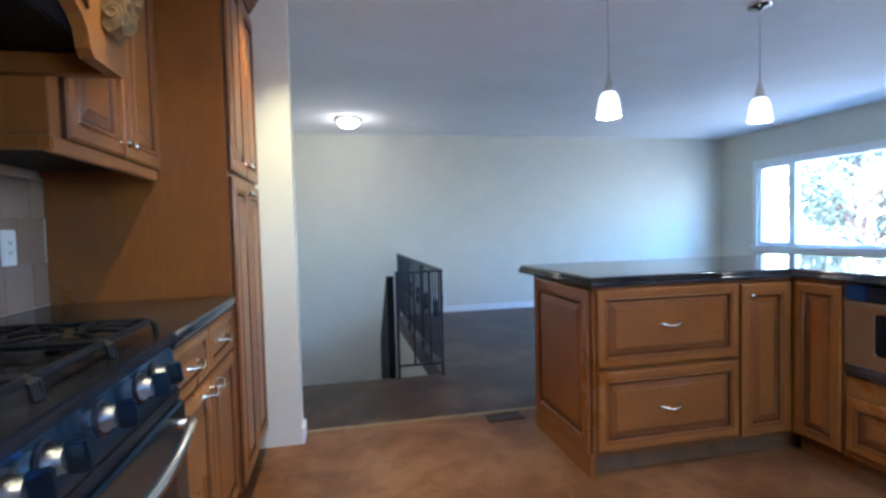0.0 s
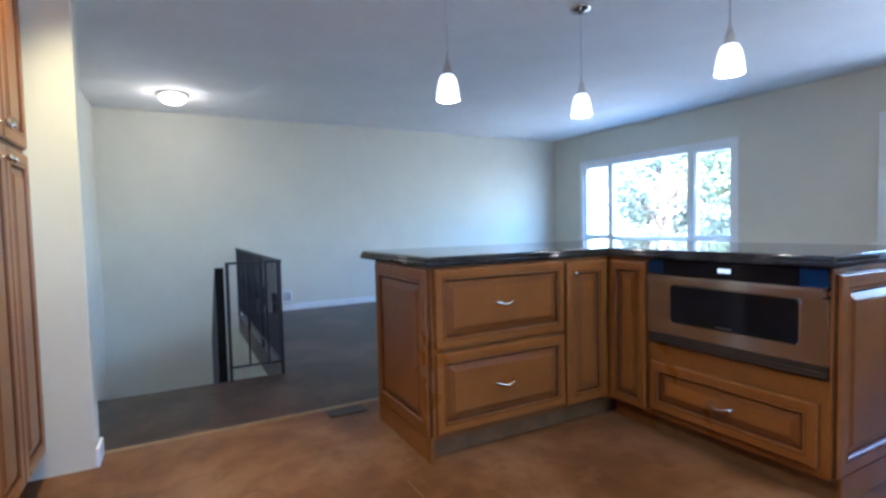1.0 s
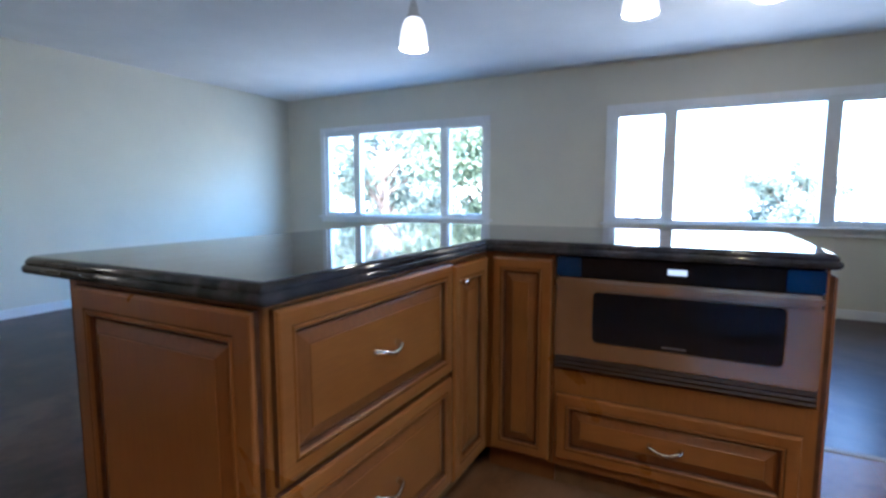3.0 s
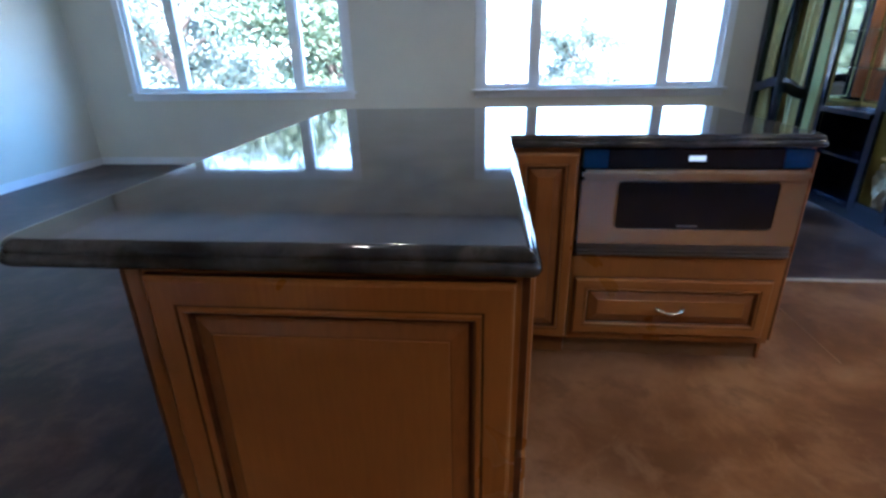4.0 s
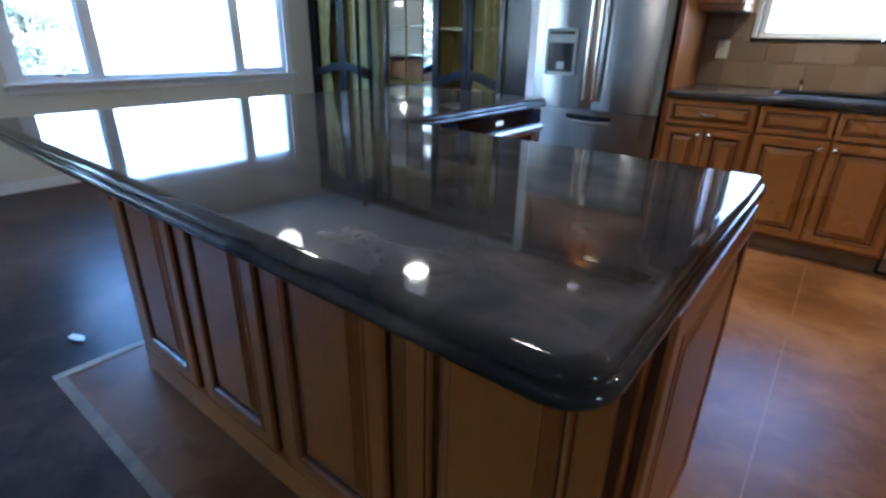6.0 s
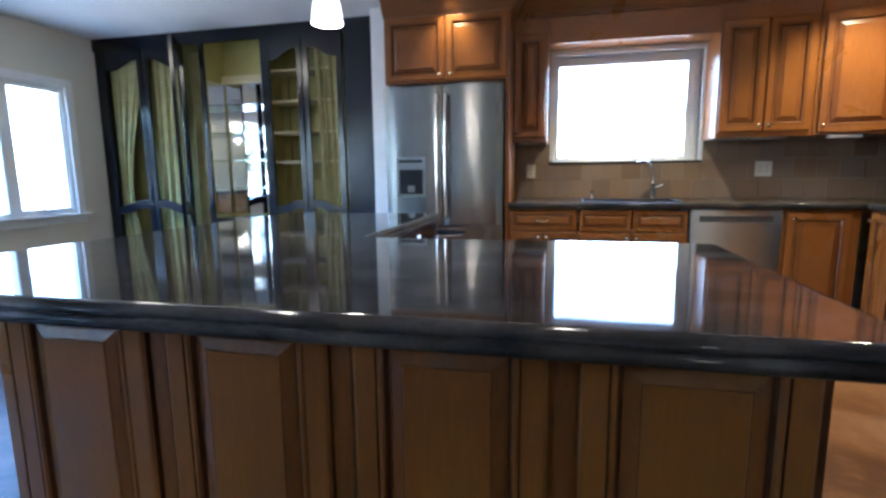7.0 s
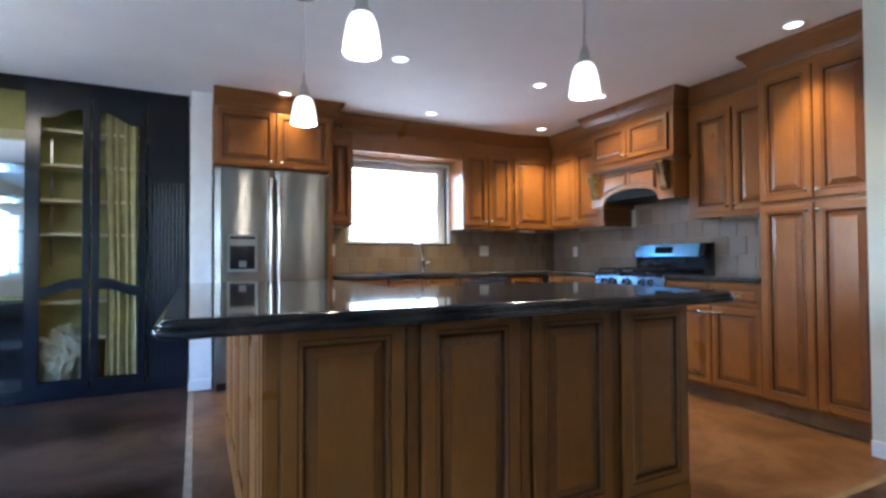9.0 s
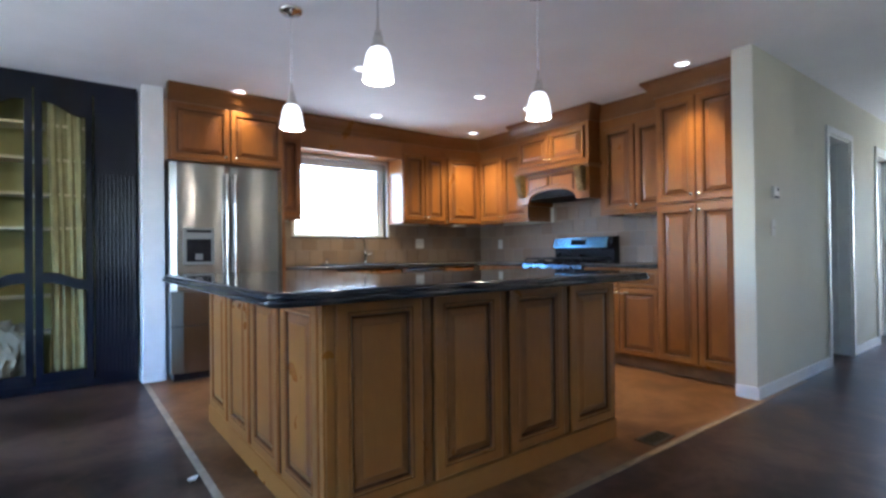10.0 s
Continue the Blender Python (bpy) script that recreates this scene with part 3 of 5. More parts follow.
# ---- crown moulding and tiles ----
CROWN = [(0.0, 0.0), (0.012, 0.0), (0.015, 0.012), (0.022, 0.016), (0.024, 0.026), (0.036, 0.036), (0.048, 0.062), (0.066, 0.092), (0.080, 0.104), (0.082, 0.114), (0.088, 0.118), (0.088, 0.134), (0.0, 0.134)]
FR_Y = 0.60
HOOD_X, HOOD_Y0, HOOD_Y1 = 0.56, 1.250, 2.185
UP_D, UP_X = 0.335, 0.39
DIAG_X, DIAG_Y = 0.862, 0.445
PAN_X, PAN_Y0, PAN_Y1 = 0.64, 2.905, 3.57
bm = bmesh.new()
sweep(bm, [(3.884, FR_Y), (2.93, FR_Y), (2.93, UP_D), (DIAG_X, UP_D), (UP_X, DIAG_Y), (UP_X, HOOD_Y0), (HOOD_X, HOOD_Y0), (HOOD_X, HOOD_Y1), (UP_X, HOOD_Y1), (UP_X, PAN_Y0), (PAN_X, PAN_Y0), (PAN_X, PAN_Y1)], CROWN, CEIL - 0.136)
setting("crown_trim", bm, WOOD_CROWN, "wooden crown moulding along the cabinet tops, darker than the doors", "trim")

# ---- kitchen cabinets ----
CT = 0.905                    # top of the worktops
BASE_H = 0.862
UP0 = 1.360
UP_TOP = CEIL - 0.10
PY, PX, NY, NX = (0, 1, 0), (1, 0, 0), (0, -1, 0), (-1, 0, 0)

# above the refrigerator
fc = cabinet("wall_cabinet", "honey-stained maple cabinet above the refrigerator, two raised-panel doors", PY, (3.884, FR_Y, 1.80), 0.954, FR_Y - 0.01, UP_TOP - 1.80,
             [("door", 0.02, 0.470, 0.015, 0.465, "knob", 0.435, 0.05), ("door", 0.482, 0.934, 0.015, 0.465, "knob", 0.52, 0.05)], group="wall cabinets")
part("side_panel", boxes((2.931, 2.962, 0.0, FR_Y - 0.004, 0.0, 1.798), bev=0.002), WOOD_V, fc, "tall maple side panel beside the refrigerator")
# narrow one beside the window
cabinet("wall_cabinet", "narrow honey-stained maple wall cabinet beside the sink window", PY, (2.929, UP_D, UP0), 0.262, UP_D - 0.01, UP_TOP - UP0, [("tall", 0.012, 0.25, 0.034, 0.80, "knob", 0.03, 0.075)], group="wall cabinets", rail=0.036)
setting("window_valance", boxes((1.478, 2.664, UP_D - 0.03, UP_D - 0.006, 2.085, UP_TOP), (1.478, 2.664, 0.02, UP_D - 0.03, 2.105, 2.12), bev=0.002), WOOD_H, "maple valance board above the sink window", "trim")
cabinet("wall_cabinet", "honey-stained maple wall cabinet with two raised-panel doors beside the sink window", PY, (1.480, UP_D, UP0), 0.615, UP_D - 0.01, UP_TOP - UP0,
        [("tall", 0.012, 0.298, 0.034, 0.80, "knob", 0.272, 0.075), ("tall", 0.306, 0.595, 0.034, 0.80, "knob", 0.332, 0.075)], group="wall cabinets", rail=0.036)
# diagonal corner cabinet
dn = Vector((DIAG_Y - UP_D, DIAG_X - UP_X, 0)).normalized()
dl = math.hypot(DIAG_X - UP_X, DIAG_Y - UP_D)
dm = face(dn, (DIAG_X, UP_D, UP0))
cc = thing("corner_wall_cabinet", (0.3, 0.3, UP0), "honey-stained maple corner wall cabinet set on the diagonal", "cabinet", "wall cabinets")
bm = bmesh.new()
prism(bm, [(0.004, 0.004), (DIAG_X - 0.002, 0.004), (DIAG_X - 0.002, UP_D), (UP_X, DIAG_Y - 0.002), (0.004, DIAG_Y - 0.002)], UP0, UP_TOP)
part("body", bm, WOOD_V, cc)
d = part("door", placed(raised_front(dl - 0.05, 0.79, 0.06), dm @ Matrix.Translation((0.025, 0.012, 0.002))), [WOOD_V, GLAZE, BEVEL], cc)
knob(dm, d, 0.055, 0.06)
cabinet("wall_cabinet", "honey-stained maple wall cabinet with two doors beside the range hood", PX, (UP_X, DIAG_Y, UP0), HOOD_Y0 - DIAG_Y - 0.004, UP_X - 0.01, UP_TOP - UP0,
        [("tall", 0.014, 0.406, 0.034, 0.80, "knob", 0.380, 0.075), ("tall", 0.414, 0.812, 0.034, 0.80, "knob", 0.440, 0.075)], group="wall cabinets", rail=0.036)
cabinet("wall_cabinet", "honey-stained maple wall cabinet between range hood and pantry, two doors", PX, (UP_X, HOOD_Y1 + 0.003, UP0), PAN_Y0 - HOOD_Y1 - 0.006, UP_X - 0.01, UP_TOP - UP0,
        [("tall", 0.05, 0.376, 0.034, 0.82, "knob", 0.350, 0.075), ("tall", 0.384, 0.708, 0.034, 0.82, "knob", 0.41, 0.075)], group="wall cabinets", rail=0.036)
# pantry
cabinet("pantry_cabinet", "tall honey-stained maple pantry cabinet with four raised-panel doors", PX, (PAN_X, PAN_Y0, 0), PAN_Y1 - PAN_Y0, PAN_X - 0.01, UP_TOP,
        [("tall", 0.012, 0.328, 0.12, 1.375, "knob", 0.302, 1.325), ("tall", 0.336, 0.653, 0.12, 1.375, "knob", 0.362, 1.325),
         ("tall", 0.012, 0.328, 1.40, 2.225, "knob", 0.302, 1.45), ("tall", 0.336, 0.653, 1.40, 2.225, "knob", 0.362, 1.45)], toe=0.10, group="tall cabinets")

# range hood mantel
hd = thing("range_hood", (0.25, 1.675, 1.53), "honey-stained wooden range hood mantel with carved corbels and an arched valance", "range hood")
hm = face(PX, (HOOD_X, HOOD_Y0, 0))
hw = HOOD_Y1 - HOOD_Y0
part("chimney_box", boxes((0.006, HOOD_X, HOOD_Y0, HOOD_Y1, 1.885, UP_TOP), bev=0.003), WOOD_H, hd)
for u in (0.03, 0.464):
    dr = part("door", placed(raised_front(0.426, 0.30, 0.05), hm @ Matrix.Translation((u, 1.925, 0.001))), [WOOD_H, GLAZE, BEVEL], hd)
    knob(hm, dr, u + (0.40 if u < 0.1 else 0.026), 1.955)
part("mantel_shelf", boxes((0.006, HOOD_X + 0.05, HOOD_Y0 - 0.03, HOOD_Y1 + 0.03, 1.855, 1.884), (0.006, HOOD_X + 0.03, HOOD_Y0 - 0.015, HOOD_Y1 + 0.015, 1.838, 1.855), bev=0.006), WOOD_H, hd)
out = [(0, 0), (0.15, 0.0)]
for i in range(15):
    a = math.pi * i / 14
    out.append((0.15 + 0.31 * (1 - math.cos(a)), 0.015 + 0.115 * math.sin(a) ** 0.8))
out += [(hw - 0.15, 0), (hw, 0), (hw, 0.305), (0, 0.305)]
bm = bmesh.new()
prism(bm, out, -0.03, 0.0)
part("arched_valance", placed(bm, hm @ Matrix.Translation((0, 1.53, -0.004))), WOOD_H, hd)
for u0, u1 in ((0.16, 0.445), (0.475, 0.76)):
    o2 = []
    for i in range(9):
        u = u0 + (u1 - u0) * i / 8
        a = math.acos(max(-1, min(1, 1 - (u - 0.15) / 0.31)))
        o2.append((u, 0.055 + 0.115 * max(0.0, math.sin(a)) ** 0.8))
    o2 += [(u1, 0.275), (u0, 0.275)]
    bm = bmesh.new()
    prism(bm, o2, 0, 0.008)
    c = Vector((sum(x for x, _ in o2) / len(o2), sum(y for _, y in o2) / len(o2)))
    bm2 = bmesh.new()
    prism(bm2, [(c.x + (x - c.x) * 0.86, c.y + (y - c.y) * 0.80) for x, y in o2], 0.004, 0.014)
    pn = part("panel", placed(bm, hm @ Matrix.Translation((0, 1.53, -0.006))), GLAZE, hd)
    part("panel_field", placed(bm2, hm @ Matrix.Translation((0, 1.53, -0.004))), WOOD_H, pn)
for y in (HOOD_Y0, HOOD_Y1 - 0.03):
    part("side_panel", boxes((0.006, HOOD_X - 0.036, y, y + 0.03, 1.53, 1.837), bev=0.002), WOOD_V, hd)
part("hood_insert", boxes((0.02, HOOD_X - 0.04, HOOD_Y0 + 0.032, HOOD_Y1 - 0.032, 1.575, 1.70), bev=0.004), CAST_AND_SHADE, hd, "black metal extractor insert")


def corbel(u):
    """A scrolled bracket with carved leaves."""
    bm = bmesh.new()
    prof = [(0.0, 0.0), (0.085, 0.0), (0.088, -0.03), (0.070, -0.055), (0.062, -0.09), (0.064, -0.13), (0.050, -0.165), (0.046, -0.20), (0.030, -0.225), (0.012, -0.235), (0.0, -0.22)]
    prism(bm, [(x, y) for x, y in prof], -0.035, 0.035)
    bm.transform(Matrix(((0, 0, 1, 0), (0, 1, 0, 0), (1, 0, 0, 0), (0, 0, 0, 1))))
    body = part("corbel", placed(bm, hm @ Matrix.Translation((u, 1.836, -0.002))), BRONZE, hd, "bronze-glazed carved wooden corbel")
    bm = bmesh.new()
    rnd = random.Random(4)
    for i in range(9):
        v = -0.02 - 0.023 * i
        zz = 0.082 - 0.0075 * i
        for s in (-1, 1):
            r = 0.013 - 0.0006 * i
            pts = [(s * (0.004 + 0.024 * math.sin(a / 8 * 3.0)), v - 0.02 * a / 8, zz + 0.006 + 0.006 * math.sin(a / 8 * math.pi)) for a in range(9)]
            tube(bm, pts, [r * 0.35 + r * 0.55 * math.sin(math.pi * (a + 1) / 10) for a in range(9)], 6)
    for s in (-1, 1):
        tube(bm, [(s * 0.036, -0.035 - 0.028 * math.cos(a) * (1 - a / 15), 0.052 + 0.028 * math.sin(a) * (1 - a / 15)) for a in [k * 0.6 for k in range(17)]], 0.006, 6)
        tube(bm, [(s * 0.036, -0.19 - 0.02 * math.cos(a) * (1 - a / 15), 0.022 + 0.02 * math.sin(a) * (1 - a / 15)) for a in [k * 0.6 for k in range(17)]], 0.005, 6)
    part("leaf_carving", placed(bm, hm @ Matrix.Translation((u, 1.836, -0.002))), BRONZE, body, "", True)


corbel(0.075)
corbel(hw - 0.075)

# base cabinets, sink run (front at y 0.61)
SF = 0.61
cabinet("base_cabinet", "honey-stained maple base cabinet with a drawer and two doors", PY, (2.929, SF, 0), 0.50, SF - 0.01, BASE_H,
        [("drawer", 0.012, 0.49, 0.70, 0.85, "pull", 0.25, 0.775), ("door", 0.012, 0.247, 0.115, 0.688, "knob", 0.222, 0.65), ("door", 0.255, 0.49, 0.115, 0.688, "knob", 0.28, 0.65)], toe=0.10, group="base cabinets")
cabinet("sink_cabinet", "honey-stained maple sink cabinet with two false drawer fronts and two doors", PY, (2.427, SF, 0), 0.745, SF - 0.01, 0.70,
        [("drawer", 0.010, 0.367, 0.70, 0.85, "", 0, 0), ("drawer", 0.377, 0.735, 0.70, 0.85, "", 0, 0), ("door", 0.012, 0.367, 0.115, 0.688, "knob", 0.34, 0.65), ("door", 0.377, 0.735, 0.115, 0.688, "knob", 0.405, 0.65)], toe=0.10, group="base cabinets")
cabinet("corner_base_cabinet", "honey-stained maple corner base cabinet door beside the dishwasher", PY, (1.105, SF, 0), 0.455, SF - 0.01, BASE_H, [("tall", 0.02, 0.40, 0.115, 0.85, "knob", 0.06, 0.80)], toe=0.10, group="base cabinets")
# range run (front at x 0.61)
RF = 0.615
RNG0, RNG1 = 1.388, 2.150
cabinet("corner_base_cabinet", "honey-stained maple corner base cabinet door facing the island", PX, (RF + 0.004, 0.66, 0), 0.265, RF - 0.01, BASE_H, [("tall", 0.03, 0.255, 0.115, 0.85, "knob", 0.06, 0.80)], toe=0.10, group="base cabinets")
cabinet("base_cabinet", "maple base cabinet with one drawer over two doors beside the range", PX, (RF, 0.928, 0), RNG0 - 0.932, RF - 0.01, BASE_H,
        [("drawer", 0.012, 0.432, 0.70, 0.85, "pull", 0.22, 0.775), ("door", 0.012, 0.218, 0.115, 0.688, "pull", 0.18, 0.65), ("door", 0.226, 0.432, 0.115, 0.688, "pull", 0.265, 0.65)], toe=0.10, group="base cabinets")
cabinet("base_cabinet", "honey-stained maple base cabinet with two small drawers over two doors", PX, (RF, RNG1 + 0.004, 0), PAN_Y0 - RNG1 - 0.008, RF - 0.01, BASE_H,
        [("drawer", 0.012, 0.378, 0.70, 0.85, "pull", 0.195, 0.775), ("drawer", 0.386, 0.75, 0.70, 0.85, "pull", 0.568, 0.775), ("door", 0.012, 0.378, 0.115, 0.688, "pull", 0.335, 0.65), ("door", 0.386, 0.75, 0.115, 0.688, "pull", 0.43, 0.65)], toe=0.10, group="base cabinets")


# ---- worktops ----
def corner_ring(corners, inset, z, seg=6):
    """The outline of an axis-square worktop, its corners (x, y, radius), drawn in by inset."""
    n = len(corners)
    out = []
    for i, (x, y, r) in enumerate(corners):
        a = Vector(corners[i - 1][:2])
        b = Vector(corners[(i + 1) % n][:2])
        p = Vector((x, y))
        di, do = (p - a).normalized(), (b - p).normalized()
        ni, no = Vector((-di.y, di.x)), Vector((-do.y, do.x))
        q = p + (ni + no) * inset
        convex = di.x * do.y - di.y * do.x > 0
        rr = max(0.002, r - inset) if convex else r + inset
        c = q - di * rr + do * rr
        for k in range(seg + 1):
            t = math.pi / 2 * k / seg
            out.append(c - do * rr * math.cos(t) + di * rr * math.sin(t))
    return [(v.x, v.y, z) for v in out]


EDGE = [(0.06, -0.045), (0.016, -0.045), (0.004, -0.041), (0.0, -0.034), (0.001, -0.026), (0.006, -0.021), (0.010, -0.0195), (0.008, -0.016), (0.010, -0.010), (0.016, -0.004), (0.024, -0.0005), (0.030, 0.0)]


def worktop_edge(corners, top):
    """The moulded rim and the underside of a worktop."""
    bm = bmesh.new()
    prev = None
    for inset, dz in EDGE:
        ring = [bm.verts.new(c) for c in corner_ring(corners, inset, top + dz)]
        if prev:
            n = len(ring)
            for k in range(n):
                bm.faces.new((prev[k], prev[(k + 1) % n], ring[(k + 1) % n], ring[k]))
        else:
            bm.faces.new(list(reversed(ring)))
        prev = ring
    return bm


def worktop_slab(corners, top):
    """The flat polished field inside the moulded rim."""
    return prism(bmesh.new(), [c[:2] for c in corner_ring(corners, EDGE[-1][0], top)], top - 0.03, top)


IT = 0.912
IX0, IX1, IX2 = 2.120, 3.178, 4.092
IY0, IY1, IY2 = 1.765, 2.797, 3.718
isl = thing("island_worktop", (3.2, 3.2, 0.865), "L-shaped dark polished stone worktop with an ogee edge on the island", "worktop")
ISLAND_CORNERS = [(IX0, IY1, 0.02), (IX1, IY1, 0.015), (IX1, IY0, 0.02), (IX2, IY0, 0.05), (IX2, IY2, 0.06), (IX0, IY2, 0.06)]
part("slab", worktop_slab(ISLAND_CORNERS, IT), STONE, isl)
part("ogee_edge", worktop_edge(ISLAND_CORNERS, IT), STONE, isl, "", True)

bt = thing("kitchen_worktop", (1.0, 0.3, 0.865), "dark polished stone worktop along the sink and range walls", "worktop")
SX0, SX1, SY0, SY1 = 1.72, 2.38, 0.13, 0.53
for i, r in enumerate(((SX1, 2.93, 0.012, 0.655), (0.0125, SX0, 0.012, 0.655), (SX0, SX1, 0.012, SY0), (SX0, SX1, SY1, 0.655), (0.0125, 0.645, 0.655, RNG0 - 0.003), (0.0125, 0.645, RNG1 + 0.003, PAN_Y0 - 0.001))):
    part("slab", boxes((r[0], r[1], r[2], r[3], CT - 0.04, CT), bev=0.0), STONE, bt)
bm = bmesh.new()
NOSE = [(-0.001, -0.04), (0.004, -0.036), (0.008, -0.025), (0.006, -0.018), (0.008, -0.008), (0.003, -0.001), (-0.001, 0.0)]
sweep(bm, [(2.93, 0.655), (0.645, 0.655), (0.645, RNG0 - 0.003)], NOSE, CT)
part("front_edge", bm, STONE, bt, "", True)
bm = bmesh.new()
sweep(bm, [(0.645, RNG1 + 0.003), (0.645, PAN_Y0 - 0.001)], NOSE, CT)
part("front_edge", bm, STONE, bt, "", True)

# sink and faucet
sk = thing("kitchen_sink", ((SX0 + SX1) / 2, 0.33, CT - 0.2), "stainless steel undermount kitchen sink", "sink")
part("basin", boxes((SX0, SX1, SY0, SY1, CT - 0.20, CT - 0.19), (SX0 - 0.004, SX0, SY0, SY1, CT - 0.2, CT - 0.01), (SX1, SX1 + 0.004, SY0, SY1, CT - 0.2, CT - 0.01), (SX0, SX1, SY0 - 0.004, SY0, CT - 0.2, CT - 0.01), (SX0, SX1, SY1, SY1 + 0.004, CT - 0.2, CT - 0.01)), STEEL, sk)
part("rim", boxes((SX0 - 0.012, SX1 + 0.012, SY0 - 0.012, SY0, CT + 0.001, CT + 0.008), (SX0 - 0.012, SX1 + 0.012, SY1, SY1 + 0.012, CT + 0.001, CT + 0.008), (SX0 - 0.012, SX0, SY0, SY1, CT + 0.001, CT + 0.008), (SX1, SX1 + 0.012, SY0, SY1, CT + 0.001, CT + 0.008), bev=0.002), STEEL_DARK, sk)
fa = thing("faucet", (1.835, 0.09, CT), "satin nickel kitchen faucet with a curved spout and side lever", "faucet")
bm = bmesh.new()
lathe(bm, [(0.028, 0), (0.028, 0.008), (0.02, 0.014), (0.019, 0.12), (0.022, 0.128), (0.016, 0.14)], (1.835, 0.09, CT))
part("column", bm, CHROME, fa, "", True)
bm = bmesh.new()
tube(bm, [(1.835 + 0.09 * (1 - math.cos(a)), 0.09 + 0.07 * (1 - math.cos(a)), CT + 0.13 + 0.17 * math.sin(a) ** 0.8 if a < 1.57 else CT + 0.30 - 0.06 * (1 - math.sin(a))) for a in [k * 0.16 for k in range(15)]], 0.0115, 10)
part("spout", bm, CHROME, fa, "", True)
bm = bmesh.new()
tube(bm, [(1.833, 0.09, CT + 0.09), (1.795, 0.095, CT + 0.095), (1.76, 0.10, CT + 0.115)], [0.014, 0.011, 0.008], 8)
part("lever", bm, CHROME, fa, "", True)
sp = thing("soap_dispenser", (2.30, 0.085, CT), "small satin nickel soap dispenser beside the sink", "soap dispenser")
bm = bmesh.new()
lathe(bm, [(0.016, 0), (0.016, 0.01), (0.009, 0.016), (0.009, 0.055), (0.013, 0.06), (0.011, 0.07)], (2.30, 0.085, CT), 14)
tube(bm, [(2.30, 0.085, CT + 0.064), (2.30, 0.12, CT + 0.068), (2.30, 0.15, CT + 0.058)], 0.006, 8)
part("pump", bm, CHROME, sp, "", True)

# ---- island ----
ICF = 2.825          # drawer front
IWX = 2.145          # west end
IEX = 3.826          # east side
INY = 3.484          # north side
MWX = 3.208          # microwave front
ISY = 1.790          # south end
IH = 0.866
ic = cabinet("island_drawer_cabinet", "honey-stained maple island cabinet with two wide raised-panel drawers", NY, (IWX, ICF, 0), 2.898 - IWX, INY - ICF - 0.03, IH,
             [("drawer", 0.014, 0.748, 0.505, 0.858, "pull", 0.372, 0.690), ("drawer", 0.014, 0.748, 0.128, 0.488, "pull", 0.372, 0.310)], toe=0.10, group="island cabinets")
wm = face(NX, (IWX, INY - 0.03, 0))
part("end_panel", placed(raised_front(INY - ICF - 0.05, 0.745, 0.066), wm @ Matrix.Translation((0.01, 0.112, 0.0))), [WOOD_V, GLAZE, BEVEL], ic)
part("end_plinth", boxes((IWX - 0.012, IWX + 0.005, ICF + 0.004, INY - 0.03, 0.0, 0.108), bev=0.003), WOOD_H, ic)
ib = cabinet("island_corner_cabinet", "maple island corner cabinet with two narrow raised-panel doors", NY, (2.90, ICF, 0), IEX - 2.92, INY - ICF - 0.03, IH,
             [("tall", 0.006, 0.285, 0.115, 0.848, "knob", 0.05, 0.79)], toe=0.10, group="island cabinets")
cm = face(NX, (MWX, ICF - 0.002, 0))
part("door", placed(raised_front(0.225, 0.733, 0.05), cm @ Matrix.Translation((0.03, 0.115, 0.0))), [WOOD_V, GLAZE, BEVEL], ib)
part("corner_body", boxes((MWX + 0.001, IEX - 0.02, 2.562, ICF - 0.001, 0.10, IH), (MWX + 0.06, IEX - 0.02, 2.562, ICF - 0.001, 0.0, 0.10)), WOOD_V, ib)
# microwave cabinet
MW0, MW1 = 1.80, 2.56
im = cabinet("island_microwave_cabinet", "honey-stained maple island cabinet holding a microwave drawer above one drawer", NX, (MWX, MW1, 0), MW1 - ISY, IEX - MWX - 0.02, 0.46,
             [("drawer", 0.015, 0.735, 0.135, 0.375, "pull", 0.375, 0.255)], toe=0.10, group="island cabinets")
part("top_rail", boxes((MWX + 0.002, IEX - 0.02, ISY + 0.001, MW0 - 0.002, 0.461, IH), (MWX + 0.002, MWX + 0.02, MW0, MW1, 0.39, 0.459), (3.72, IEX - 0.02, MW0, MW1 - 0.002, 0.461, IH)), WOOD_V, im)
sm = face(NY, (MWX, ISY, 0))
part("end_panel", placed(raised_front(IEX - MWX - 0.03, 0.735, 0.066), sm @ Matrix.Translation((0.01, 0.112, 0.0))), [WOOD_V, GLAZE, BEVEL], im)
part("end_plinth", boxes((MWX + 0.05, IEX - 0.02, ISY - 0.012, ISY + 0.003, 0.0, 0.108), bev=0.003), WOOD_H, im)
# panelled back and side
ip = thing("island_panelling", (3.0, INY, 0), "glazed maple panelling of eight raised panels round the island's outer sides", "panelling", "island cabinets")
part("backing", boxes((IWX, IEX - 0.021, INY - 0.028, INY - 0.001, 0.0, IH), (IEX - 0.019, IEX - 0.001, ISY, INY - 0.001, 0.0, IH)), WOOD_V, ip)
nm = face(PY, (IEX, INY, 0))
em = face(PX, (IEX, ISY, 0))
for i in range(4):
    part("panel", placed(raised_front(0.370, 0.75, 0.064), nm @ Matrix.Translation((0.026 + 0.423 * i, 0.112, 0.0))), [WOOD_V, GLAZE, BEVEL], ip)
    part("panel", placed(raised_front(0.376, 0.75, 0.066), em @ Matrix.Translation((0.050 + 0.4125 * i, 0.112, 0.0))), [WOOD_V, GLAZE, BEVEL], ip)
